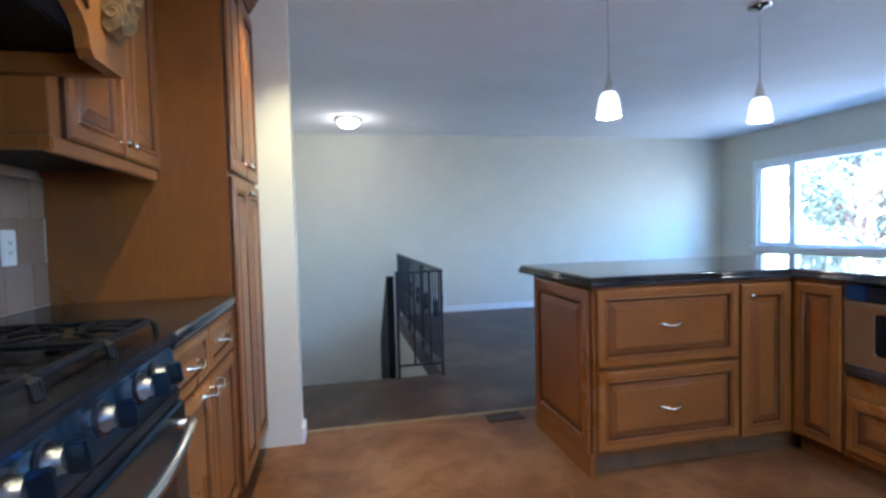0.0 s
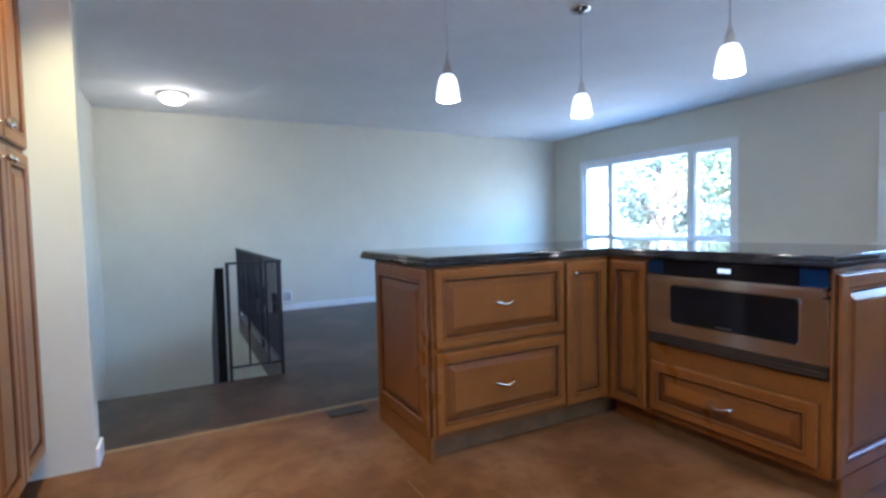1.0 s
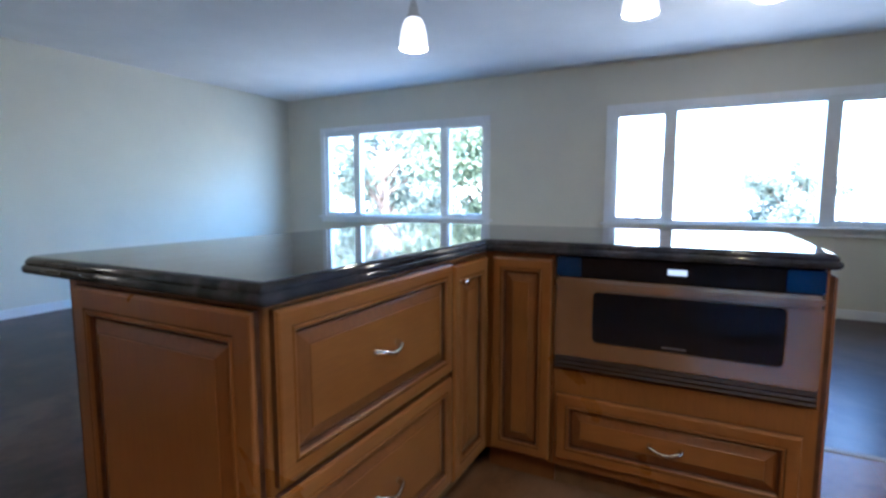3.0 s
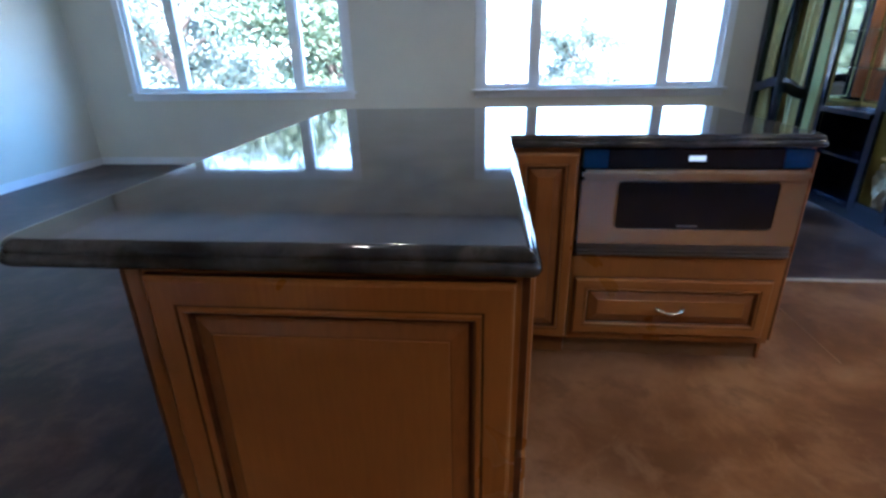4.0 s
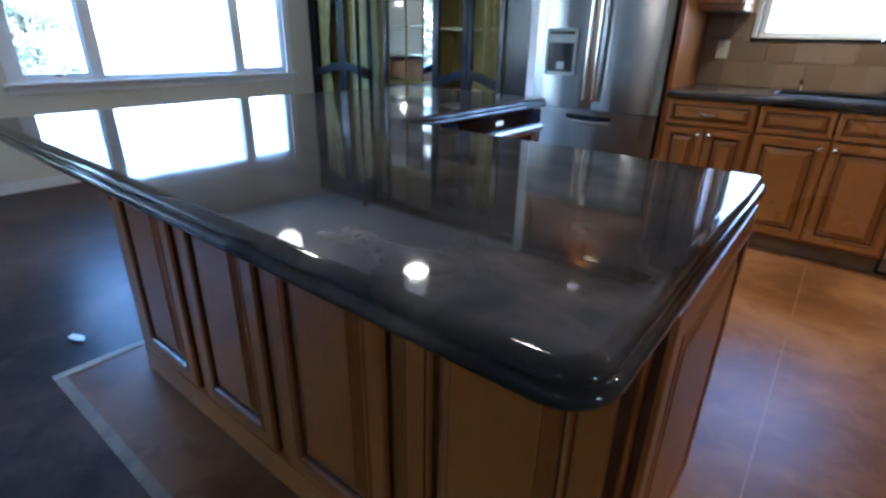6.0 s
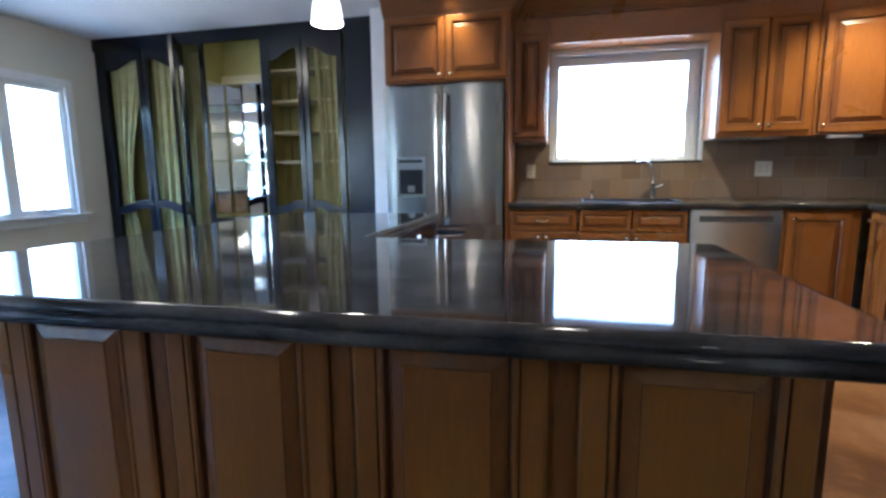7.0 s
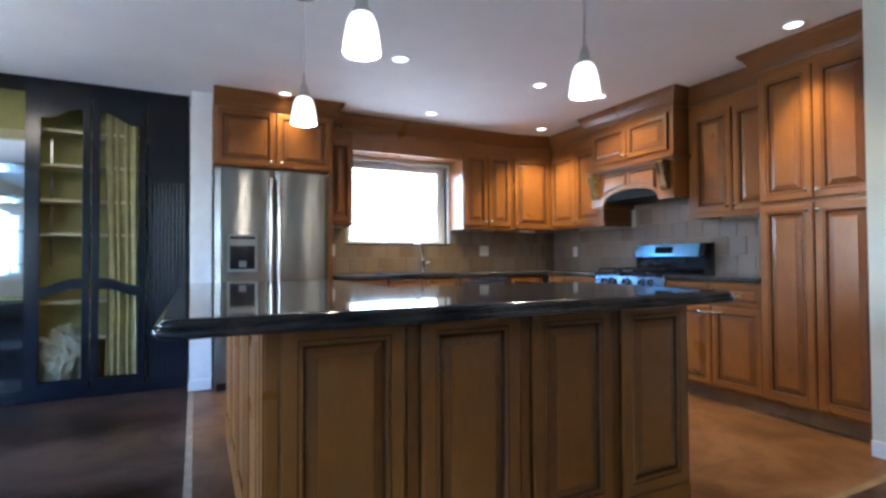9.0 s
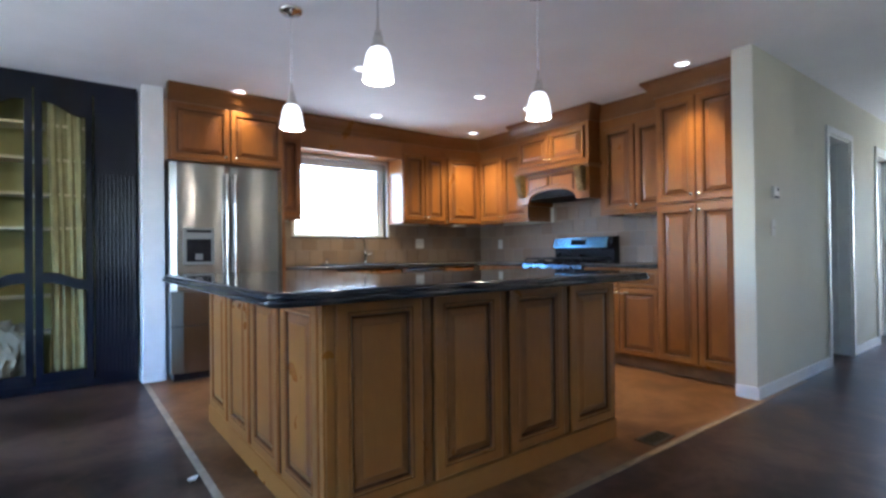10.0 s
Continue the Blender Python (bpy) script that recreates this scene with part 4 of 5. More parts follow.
# darker strips paint the shade in the recesses between the panels
for i in range(3):
    part("dark_stile", boxes((IEX - 0.396 - 0.423 * i - 0.046, IEX - 0.396 - 0.423 * i - 0.007, INY, INY + 0.007, 0.108, IH), bev=0.002), BEVEL, ip, "recessed stile with its shade put into a darker brown")
part("corner_post", boxes((IEX - 0.030, IEX + 0.018, INY - 0.030, INY + 0.018, 0.108, IH), bev=0.008), WOOD_V, ip)
part("plinth", boxes((IWX, IEX + 0.018, INY, INY + 0.018, 0.0, 0.106), (IEX, IEX + 0.018, ISY, INY - 0.001, 0.0, 0.106), bev=0.004), WOOD_H, ip)
part("rope_bead", boxes((IWX + 0.002, IWX + 0.03, INY, INY + 0.012, 0.108, IH), bev=0.003), GLAZE, ip)

# microwave drawer
mw = thing("microwave_drawer", (3.45, 2.18, 0.46), "stainless steel microwave drawer with a black glass window", "microwave")
mm = face(NX, (MWX - 0.012, MW1 - 0.006, 0))
mww = MW1 - MW0 - 0.006
part("case", boxes((MWX + 0.022, 3.70, MW0, MW1 - 0.006, 0.462, IH - 0.002)), BLACK, mw)
pn = part("control_panel", placed(boxes((0.088, mww - 0.094, 0.797, 0.863, -0.03, 0.004), bev=0.003), mm), BLACK_GLASS, mw)
part("display", placed(boxes((0.352, 0.407, 0.823, 0.841, 0.0042, 0.0052)), mm), DISPLAY, pn, "small pale lit display")
for u0, u1 in ((0.0, 0.086), (mww - 0.092, mww)):
    part("panel_end", placed(boxes((u0, u1, 0.797, 0.863, -0.03, 0.004), bev=0.003), mm), FILM, mw, "control panel end under blue protective film")
part("drawer_lip", placed(boxes((0, mww, 0.757, 0.795, -0.03, 0.026), bev=0.010), mm), STEEL_BRIGHT, mw)
fr = part("drawer_front", placed(boxes((0, mww, 0.517, 0.756, -0.03, 0.008), bev=0.004), mm), STEEL_BRIGHT, mw)


def rounded_outline(u0, u1, v0, v1, r, seg=5):
    out_ = []
    for cu, cv, a0 in ((u1 - r, v1 - r, 0.0), (u0 + r, v1 - r, 0.5), (u0 + r, v0 + r, 1.0), (u1 - r, v0 + r, 1.5)):
        for k in range(seg + 1):
            a = math.pi * (a0 + 0.5 * k / seg)
            out_.append((cu + r * math.cos(a), cv + r * math.sin(a)))
    return out_


ring_ = rounded_outline(0.126, mww - 0.086, 0.576, 0.752, 0.018)
part("door_window", placed(prism(bmesh.new(), ring_, 0.008, 0.0095), mm), BLACK_GLASS, fr, "black glass window with rounded corners")
bm = bmesh.new()
tube(bm, [(u, v, 0.0095) for u, v in ring_ + ring_[:2]], 0.0028, 6, False)
part("window_bezel", placed(bm, mm), CHROME, fr, "", True)
part("badge", placed(boxes((0.345, 0.415, 0.587, 0.593, 0.0095, 0.0103)), mm), STEEL_DARK, fr)
for i in range(3):
    part("vent_slat", placed(boxes((0, mww, 0.472 + 0.015 * i, 0.483 + 0.015 * i, -0.02, 0.010 - 0.002 * i), bev=0.004), mm), STEEL_DARK, mw)

# ---- refrigerator ----
FX0, FX1, FYF, FH = 2.972, 3.876, 0.655, 1.772
rf = thing("refrigerator", (3.424, 0.33, 0), "stainless steel french-door refrigerator with a water dispenser and two freezer drawers", "refrigerator")
part("case", boxes((FX0 + 0.006, FX1 - 0.006, 0.02, FYF - 0.075, 0.06, FH - 0.02), (FX0 + 0.03, FX1 - 0.03, 0.03, FYF - 0.09, 0.0, 0.06), bev=0.004), STEEL_DARK, rf)
fm = face(PY, (FX1, FYF, 0))
fw = FX1 - FX0


def curved_slab(u0, u1, v0, v1, d=0.07, bulge=0.012, seg=10):
    """A steel front, gently rounded across its width."""
    bm = bmesh.new()
    front = []
    for k in range(seg + 1):
        s = k / seg
        e = min(s, 1 - s) * (u1 - u0)
        z = -0.012 + 0.012 * min(1, e / 0.02) + bulge * (1 - (2 * s - 1) ** 2)
        front.append((u0 + (u1 - u0) * s, z))
    prism(bm, front + [(u1, -d), (u0, -d)], v0, v1)
    bm.transform(Matrix(((1, 0, 0, 0), (0, 0, 1, 0), (0, 1, 0, 0), (0, 0, 0, 1))))
    return bm


def bar_handle(m, parent, p0, p1, out=0.045, r=0.011, bow=0.012):
    bm = bmesh.new()
    a, b = Vector((*p0, 0)), Vector((*p1, 0))
    n = 12
    pts = [a + (b - a) * (k / n) + Vector((0, 0, out + bow * math.sin(math.pi * k / n))) for k in range(n + 1)]
    tube(bm, [a + (b - a) * 0.02] + pts[0:1] + pts + pts[-1:] + [b - (b - a) * 0.02], r, 10)
    return part("handle", placed(bm, m), CHROME, parent, "long satin steel bar handle", True)


for u0, u1, hu in ((0.002, fw / 2 - 0.003, fw / 2 - 0.032), (fw / 2 + 0.003, fw - 0.002, fw / 2 + 0.032)):
    dd = part("door", placed(curved_slab(u0, u1, 0.735, FH, bulge=0.012), fm), STEEL, rf)
    if u0 < 0.1:
        D0, D1, E0, E1 = 0.100, 0.312, 0.955, 1.238
        dp = part("dispenser", placed(boxes((D0 - 0.008, D0 + 0.012, E0 - 0.008, E1 + 0.008, 0, 0.024), (D1 - 0.012, D1 + 0.008, E0 - 0.008, E1 + 0.008, 0, 0.024), (D0 + 0.012, D1 - 0.012, E0 - 0.008, E0 + 0.014, 0, 0.032), (D0 + 0.012, D1 - 0.012, E1 - 0.082, E1 + 0.008, 0, 0.024), bev=0.003), fm), BEZEL, dd, "grey bezel of the water and ice dispenser")
        part("recess", placed(boxes((D0 + 0.013, D1 - 0.013, E0 + 0.015, E1 - 0.083, 0.0, 0.0145)), fm), BLACK, dp, "dark recess")
        part("nozzle", placed(boxes((0.186, 0.226, E0 + 0.085, E1 - 0.084, 0.0145, 0.026), bev=0.003), fm), BLACK, dp)
        part("paddle", placed(boxes((0.178, 0.234, E0 + 0.030, E0 + 0.080, 0.0145, 0.020), bev=0.004), fm), STEEL_DARK, dp)
        part("controls", placed(boxes((D0 + 0.014, D1 - 0.014, E1 - 0.030, E1 - 0.010, 0.024, 0.0255)), fm), BLACK_GLASS, dp, "thin dark control strip")
    bar_handle(fm, dd, (hu, 0.80), (hu, FH - 0.07), 0.045, 0.014)
for v0, v1 in ((0.455, 0.728), (0.075, 0.448)):
    dw_ = part("freezer_drawer", placed(curved_slab(0.002, fw - 0.002, v0, v1, bulge=0.006), fm), STEEL, rf)
    n = 12
    arc = [(fw / 2 - 0.16 + 0.32 * k / n, v1 - 0.062 - 0.012 * math.sin(math.pi * k / n)) for k in range(n + 1)]
    bm = bmesh.new()
    # no hollow is cut; a black plate paints the pocket's shade
    prism(bm, [(fw / 2 - 0.165, v1 - 0.034)] + arc + [(fw / 2 + 0.165, v1 - 0.034)], 0.0, 0.0098)
    pk = part("pocket", placed(bm, fm), BLACK, dw_, "finger pocket, its shade put in as a flat black plate")
    bm = bmesh.new()
    tube(bm, [(u, v - 0.006, 0.008 + 0.012 * math.sin(math.pi * k / n)) for k, (u, v) in enumerate(arc)], [0.004 + 0.008 * math.sin(math.pi * k / n) for k in range(n + 1)], 8)
    part("handle", placed(bm, fm), STEEL, pk, "steel lip under the finger pocket", True)
part("kick_grille", placed(boxes((0.02, fw - 0.02, 0.012, 0.07, -0.06, -0.03), bev=0.003), fm), BLACK, rf)

# ---- dishwasher ----
dw = thing("dishwasher", (1.393, 0.33, 0), "stainless steel dishwasher with a pocket handle below the worktop", "dishwasher")
km = face(PY, (1.678, SF, 0))
part("tub", boxes((1.115, 1.672, 0.03, SF - 0.012, 0.03, 0.858)), STEEL_DARK, dw)
dd = part("door", placed(boxes((0.004, 0.568, 0.115, 0.775, -0.012, 0.024), bev=0.004), km), STEEL_BRIGHT, dw)
part("control_strip", placed(boxes((0.004, 0.568, 0.815, 0.858, -0.012, 0.026), (0.004, 0.06, 0.777, 0.815, -0.012, 0.024), (0.512, 0.568, 0.777, 0.815, -0.012, 0.024), bev=0.003), km), STEEL_BRIGHT, dw)
part("handle_recess", placed(boxes((0.06, 0.512, 0.777, 0.814, -0.012, 0.008)), km), STEEL_DARK, dw, "dark pocket handle")
part("kick_plate", placed(boxes((0.004, 0.568, 0.0, 0.105, -0.07, -0.05)), km), BLACK, dw)

# ---- range ----
rg = thing("gas_range", (0.34, (RNG0 + RNG1) / 2, 0), "stainless steel gas range with black grates and chrome knobs", "range")
rm = face(PX, (0.655, RNG0 + 0.003, 0))
rw = RNG1 - RNG0 - 0.006
part("case", boxes((0.03, 0.62, RNG0 + 0.003, RNG1 - 0.003, 0.03, 0.885), bev=0.003), BLACK, rg)
ct_ = part("cooktop", boxes((0.10, 0.665, RNG0 + 0.003, RNG1 - 0.003, 0.886, 0.912), bev=0.008), BLACK, rg, "glossy black cooktop")
for j in range(3):
    y0 = RNG0 + 0.02 + j * 0.243
    bm = bmesh.new()
    yc = y0 + 0.115
    for yy in (y0, y0 + 0.23):
        tube(bm, [(0.13, yy, 0.913), (0.135, yy, 0.938), (0.15, yy, 0.945), (0.60, yy, 0.945), (0.615, yy, 0.938), (0.62, yy, 0.913)], 0.0075, 6)
    for xx in (0.145, 0.375, 0.605):
        tube(bm, [(xx, y0, 0.943), (xx, y0 + 0.23, 0.943)], 0.0075, 6)
    for bx in ((0.26, 0.49) if j != 1 else (0.375,)):
        for k in range(8):
            a = k * math.pi / 4
            r1 = 0.112 if k % 2 == 0 else 0.125
            tube(bm, [(bx + 0.032 * math.cos(a), yc + 0.032 * math.sin(a), 0.947), (bx + 0.07 * math.cos(a), yc + 0.07 * math.sin(a), 0.9495), (bx + r1 * math.cos(a), yc + min(0.112, r1) * math.sin(a), 0.944)], [0.0045, 0.0065, 0.0065], 6)
    part("grate", bm, CAST_AND_SHADE, rg)
    for xx in ((0.25, 0.50) if j != 1 else (0.375,)):
        bm = bmesh.new()
        lathe(bm, [(0.05, 0.0), (0.05, 0.008), (0.036, 0.012), (0.036, 0.018), (0.0, 0.019)], (xx, y0 + 0.115, 0.911), 18)
        part("burner", bm, BLACK, rg, "", True)
bm = bmesh.new()
prism(bm, [(0.0, 0.775), (0.0, 0.79), (-0.012, 0.886), (-0.06, 0.886), (-0.06, 0.775)], 0.0, rw)
bm.transform(Matrix(((0, 0, 1, 0), (0, 1, 0, 0), (1, 0, 0, 0), (0, 0, 0, 1))))
cp = part("control_panel", placed(bm, rm), STEEL_RANGE, rg)
for u in (0.119, 0.207, 0.372, 0.538, 0.622):
    km2 = rm @ Matrix.Translation((u, 0.838, -0.006)) @ Matrix.Rotation(radians(-7), 4, "X")
    bm = bmesh.new()
    lathe(bm, [(0.024, 0), (0.024, 0.008), (0.020, 0.012), (0.019, 0.022), (0.017, 0.026), (0.0, 0.027)], seg=20)
    kb = part("control_knob", placed(bm, km2), STEEL_DARK, cp, "polished steel burner knob", True)
    bm = bmesh.new()
    lathe(bm, [(0.033, -0.003), (0.033, 0.002), (0.026, 0.004)], seg=20)
    part("collar", placed(bm, km2), BLACK, kb, "black collar")
    part("knob_grip", placed(boxes((-0.008, 0.008, -0.023, 0.023, 0.024, 0.056), bev=0.004), km2), STEEL_RANGE, kb, "broad blue-tinted grip")
od = part("oven_door", placed(boxes((0.004, rw - 0.004, 0.23, 0.745, -0.03, 0.016), bev=0.005), rm), STEEL_RANGE, rg)
part("oven_window", placed(boxes((0.10, rw - 0.10, 0.32, 0.60, 0.016, 0.018)), rm), BLACK_GLASS, od, "black oven window")
bar_handle(rm, od, (0.05, 0.70), (rw - 0.05, 0.70), 0.040, 0.013, 0.032)
part("vent_gap", placed(boxes((0.004, rw - 0.004, 0.748, 0.773, -0.03, 0.004)), rm), BLACK, rg)
part("storage_drawer", placed(boxes((0.004, rw - 0.004, 0.06, 0.222, -0.03, 0.014), bev=0.005), rm), STEEL_RANGE, rg)
bm = bmesh.new()
prism(bm, [(0.012, 0.886), (0.11, 0.886), (0.115, 1.04), (0.15, 1.055), (0.125, 1.165), (0.012, 1.175)], RNG0 + 0.003, RNG1 - 0.003)
bm.transform(Matrix(((1, 0, 0, 0), (0, 0, 1, 0), (0, 1, 0, 0), (0, 0, 0, 1))))
bg = part("backguard", bm, BLACK, rg, "black backguard")
bm = bmesh.new()
prism(bm, [(0.1515, 1.056), (0.1535, 1.056), (0.1285, 1.165), (0.1265, 1.165)], RNG0 + 0.012, RNG1 - 0.06)
bm.transform(Matrix(((1, 0, 0, 0), (0, 0, 1, 0), (0, 1, 0, 0), (0, 0, 0, 1))))
pl = part("steel_panel", bm, FILM_STEEL, bg, "steel control panel under blue film")
bm = bmesh.new()
prism(bm, [(0.1500, 1.084), (0.1520, 1.084), (0.1385, 1.143), (0.1365, 1.143)], RNG0 + 0.25, RNG0 + 0.44)
bm.transform(Matrix(((1, 0, 0, 0), (0, 0, 1, 0), (0, 1, 0, 0), (0, 0, 0, 1))))
part("clock_display", bm, BLACK_GLASS, bg, "dark display window")

# ---- pendants, downlights, ceiling lamp ----
def pendant(x, y):
    t = thing("pendant_lamp", (x, y, CEIL), "pendant lamp with a lit opal glass bell and nickel fitting", "lamp", "pendant lamps over the island")
    bm = bmesh.new()
    lathe(bm, [(0.065, CEIL - 0.001), (0.066, CEIL - 0.012), (0.058, CEIL - 0.024), (0.022, CEIL - 0.030), (0.008, CEIL - 0.045)], (x, y, 0), 24)
    part("canopy", bm, CHROME, t, "", True)
    bm = bmesh.new()
    tube(bm, [(x, y, CEIL - 0.04), (x, y, 1.95)], 0.0035, 8)
    part("cord", bm, CORD, t)
    bm = bmesh.new()
    lathe(bm, [(0.005, 1.990), (0.007, 1.945), (0.013, 1.938), (0.015, 1.918), (0.021, 1.914), (0.022, 1.884), (0.030, 1.880), (0.031, 1.866), (0.028, 1.864)], (x, y, 0), 18)
    part("socket", bm, CHROME, t, "", True)
    bm = bmesh.new()
    lathe(bm, [(0.028, 1.866), (0.040, 1.858), (0.049, 1.838), (0.056, 1.808), (0.062, 1.770), (0.066, 1.732), (0.062, 1.732), (0.058, 1.770), (0.052, 1.808), (0.045, 1.834), (0.036, 1.852), (0.0, 1.856)], (x, y, 0), 28, False)
    part("shade", bm, SHADE_GLOW, t, "lit opal glass bell shade", True)
    bm = bmesh.new()
    bmesh.ops.create_uvsphere(bm, u_segments=14, v_segments=8, radius=0.028)
    bm.transform(Matrix.Translation((x, y, 1.79)))
    part("bulb", bm, SHADE_GLOW, t, "", True)


bulb_data = bpy.data.lights.new("pendant_bulb", "POINT")
bulb_data.energy, bulb_data.color, bulb_data.shadow_soft_size = PENDANT_WATTS, (1.0, 0.80, 0.52), 0.03
for x, y in ((3.508, 3.314), (2.527, 3.31), (3.515, 2.354)):
    pendant(x, y)
    l = new("pendant_bulb_lamp", bulb_data)
    l.location = (x, y, 1.742)

for x, y, share, beam in DOWNLIGHTS:
    t = thing("downlight", (x, y, CEIL), "round white recessed downlight, lit, flush with the ceiling", "light", "kitchen downlights")
    bm = bmesh.new()
    lathe(bm, [(0.046, CEIL - 0.001), (0.050, CEIL - 0.005), (0.072, CEIL - 0.004), (0.076, CEIL - 0.0005)], (x, y, 0), 28, False)
    part("trim_ring", bm, TRIM, t, "", True)
    bm = bmesh.new()
    lathe(bm, [(0.047, CEIL - 0.001), (0.034, CEIL - 0.0035), (0.0, CEIL - 0.0045)], (x, y, 0), 24, False)
    part("lens", bm, LENS_GLOW, t, "lit lens", True)
    lamp_data = bpy.data.lights.new("downlight", "SPOT")
    lamp_data.energy, lamp_data.color, lamp_data.shadow_soft_size = DOWNLIGHT_WATTS * share, (1.0, 0.80, 0.38), 0.04
    lamp_data.spot_size, lamp_data.spot_blend = radians(beam), 0.95
    l = new("downlight_lamp", lamp_data)
    l.location = (x, y, CEIL - 0.02)

ceiling_bulb = bpy.data.lights.new("ceiling_bulb", "POINT")
ceiling_bulb.energy, ceiling_bulb.color, ceiling_bulb.shadow_soft_size = 0.2, (1.0, 0.82, 0.58), 0.10


def ceiling_lamp(x, y, where):
    cl = thing("ceiling_lamp", (x, y, CEIL), "flush ceiling lamp with a lit bowl " + where, "lamp", "ceiling lamps")
    bm = bmesh.new()
    lathe(bm, [(0.145, CEIL - 0.001), (0.150, CEIL - 0.02), (0.128, CEIL - 0.03), (0.11, CEIL - 0.03)], (x, y, 0), 28)
    part("base_ring", bm, CHROME, cl, "", True)
    bm = bmesh.new()
    lathe(bm, [(0.118, CEIL - 0.030), (0.114, CEIL - 0.055), (0.085, CEIL - 0.085), (0.042, CEIL - 0.10), (0.0, CEIL - 0.104)], (x, y, 0), 28)
    part("bowl", bm, BOWL_GLOW, cl, "lit frosted glass bowl", True)
    l = new("ceiling_lamp_bulb", ceiling_bulb)
    l.location = (x, y, CEIL - 0.15)


ceiling_lamp(1.22, 6.55, "above the stairs")
ceiling_lamp(5.42, 1.80, "in the dining area")

# ---- iron railing ----
rl = thing("stair_railing", (1.83, 4.6, 0), "black wrought-iron stair railing with plain balusters", "railing")
RZ, RX, RY0, RY1, RXL = 0.83, 1.83, 4.60, YN - 0.03, 1.485
bars = boxes((RX - 0.016, RX + 0.016, RY0 - 0.012, RY1, RZ - 0.018, RZ), (RXL, RX, RY0 - 0.012, RY0 + 0.012, RZ - 0.018, RZ - 0.002), bev=0.003)
part("top_rail", bars, IRON, rl)
part("bottom_rail", boxes((RX - 0.010, RX + 0.010, RY0, RY1, 0.09, 0.104), (RXL, RX, RY0 - 0.008, RY0 + 0.008, 0.09, 0.104)), IRON, rl)
for i, y in enumerate([RY0 + 0.115 * k for k in range(1, 25)]):
    if y < RY1 - 0.03:
        post = i % 8 == 7
        bm = boxes((RX - (0.012 if post else 0.0065), RX + (0.012 if post else 0.0065), y - (0.012 if post else 0.0065), y + (0.012 if post else 0.0065), 0.0 if post else 0.104, RZ - 0.018))
        if i % 4 == 1:
            for k in range(8):
                a = k * math.pi / 4
                tube(bm, [(RX + 0.02 * math.cos(a + s * 0.5) * math.sin(math.pi * s / 6), y + 0.02 * math.sin(a + s * 0.5) * math.sin(math.pi * s / 6), 0.40 + 0.03 * s) for s in range(7)], 0.004, 5)
        part("baluster" if not post else "post", bm, IRON, rl)
for x in (RXL + 0.127, RXL + 0.253):
    part("baluster", boxes((x - 0.0065, x + 0.0065, RY0 - 0.0065, RY0 + 0.0065, 0.104, RZ - 0.018)), IRON, rl)
for x in (RXL, RX):
    part("post", boxes((x - 0.011, x + 0.011, RY0 - 0.011, RY0 + 0.011, 0.0, RZ - 0.002)), IRON, rl)
bm = bmesh.new()
prism(bm, [(4.62, 0.0), (4.62, 0.79), (4.66, 0.79), (5.35, 0.16), (5.35, -0.45), (4.72, 0.0)], RXL - 0.075, RXL - 0.020)
bm.transform(Matrix(((0, 0, 1, 0), (1, 0, 0, 0), (0, 1, 0, 0), (0, 0, 0, 1))))
part("descending_panel", bm, CAST_AND_SHADE, rl, "dense black iron panel going down with the stairs")

# ---- small fittings ----
def outlet(n, p, w, kind):
    t = thing("outlet_plate", p, "ivory outlet plate on the tiled backsplash" if kind == "tile" else "ivory outlet plate on the painted wall", "outlet", "outlet plates")
    m = face(n, p)
    pl = part("plate", placed(boxes((-w / 2, w / 2, -0.058, 0.058, 0, 0.006), bev=0.003), m), OUTLET, t)
    for k in range(max(1, round(w / 0.06))):
        u = (k - (max(1, round(w / 0.06)) - 1) / 2) * 0.046
        part("socket_face", placed(boxes((u - 0.016, u + 0.016, -0.034, 0.034, 0.006, 0.0085), bev=0.001), m), OUTLET, t)
        part("slot", placed(boxes((u - 0.007, u - 0.004, 0.010, 0.022, 0.0085, 0.009), (u + 0.004, u + 0.007, 0.010, 0.022, 0.0085, 0.009), (u - 0.007, u - 0.004, -0.022, -0.010, 0.0085, 0.009), (u + 0.004, u + 0.007, -0.022, -0.010, 0.0085, 0.009)), m), SLOT, t)


outlet(PY, (2.80, 0.0125, 1.135), 0.075, "tile")
outlet(PY, (1.03, 0.0125, 1.135), 0.12, "tile")
outlet(PX, (0.0125, 0.40, 1.12), 0.075, "tile")
outlet(PX, (0.0125, 2.68, 1.12), 0.075, "tile")
WVX, WVZ = 2.355, 0.185
wv = thing("wall_vent", (WVX, YN, WVZ - 0.075), "small white louvred vent low on the plain wall", "vent")
part("frame", boxes((WVX - 0.125, WVX + 0.125, YN - 0.012, YN - 0.001, WVZ - 0.075, WVZ - 0.057), (WVX - 0.125, WVX + 0.125, YN - 0.012, YN - 0.001, WVZ + 0.057, WVZ + 0.075), (WVX - 0.125, WVX - 0.105, YN - 0.012, YN - 0.001, WVZ - 0.057, WVZ + 0.057), (WVX + 0.105, WVX + 0.125, YN - 0.012, YN - 0.001, WVZ - 0.057, WVZ + 0.057), (WVX - 0.009, WVX + 0.009, YN - 0.012, YN - 0.001, WVZ - 0.057, WVZ + 0.057), bev=0.002), TRIM, wv)
part("backing", boxes((WVX - 0.105, WVX + 0.105, YN - 0.003, YN - 0.0015, WVZ - 0.057, WVZ + 0.057)), BRASS_EDGE, wv)
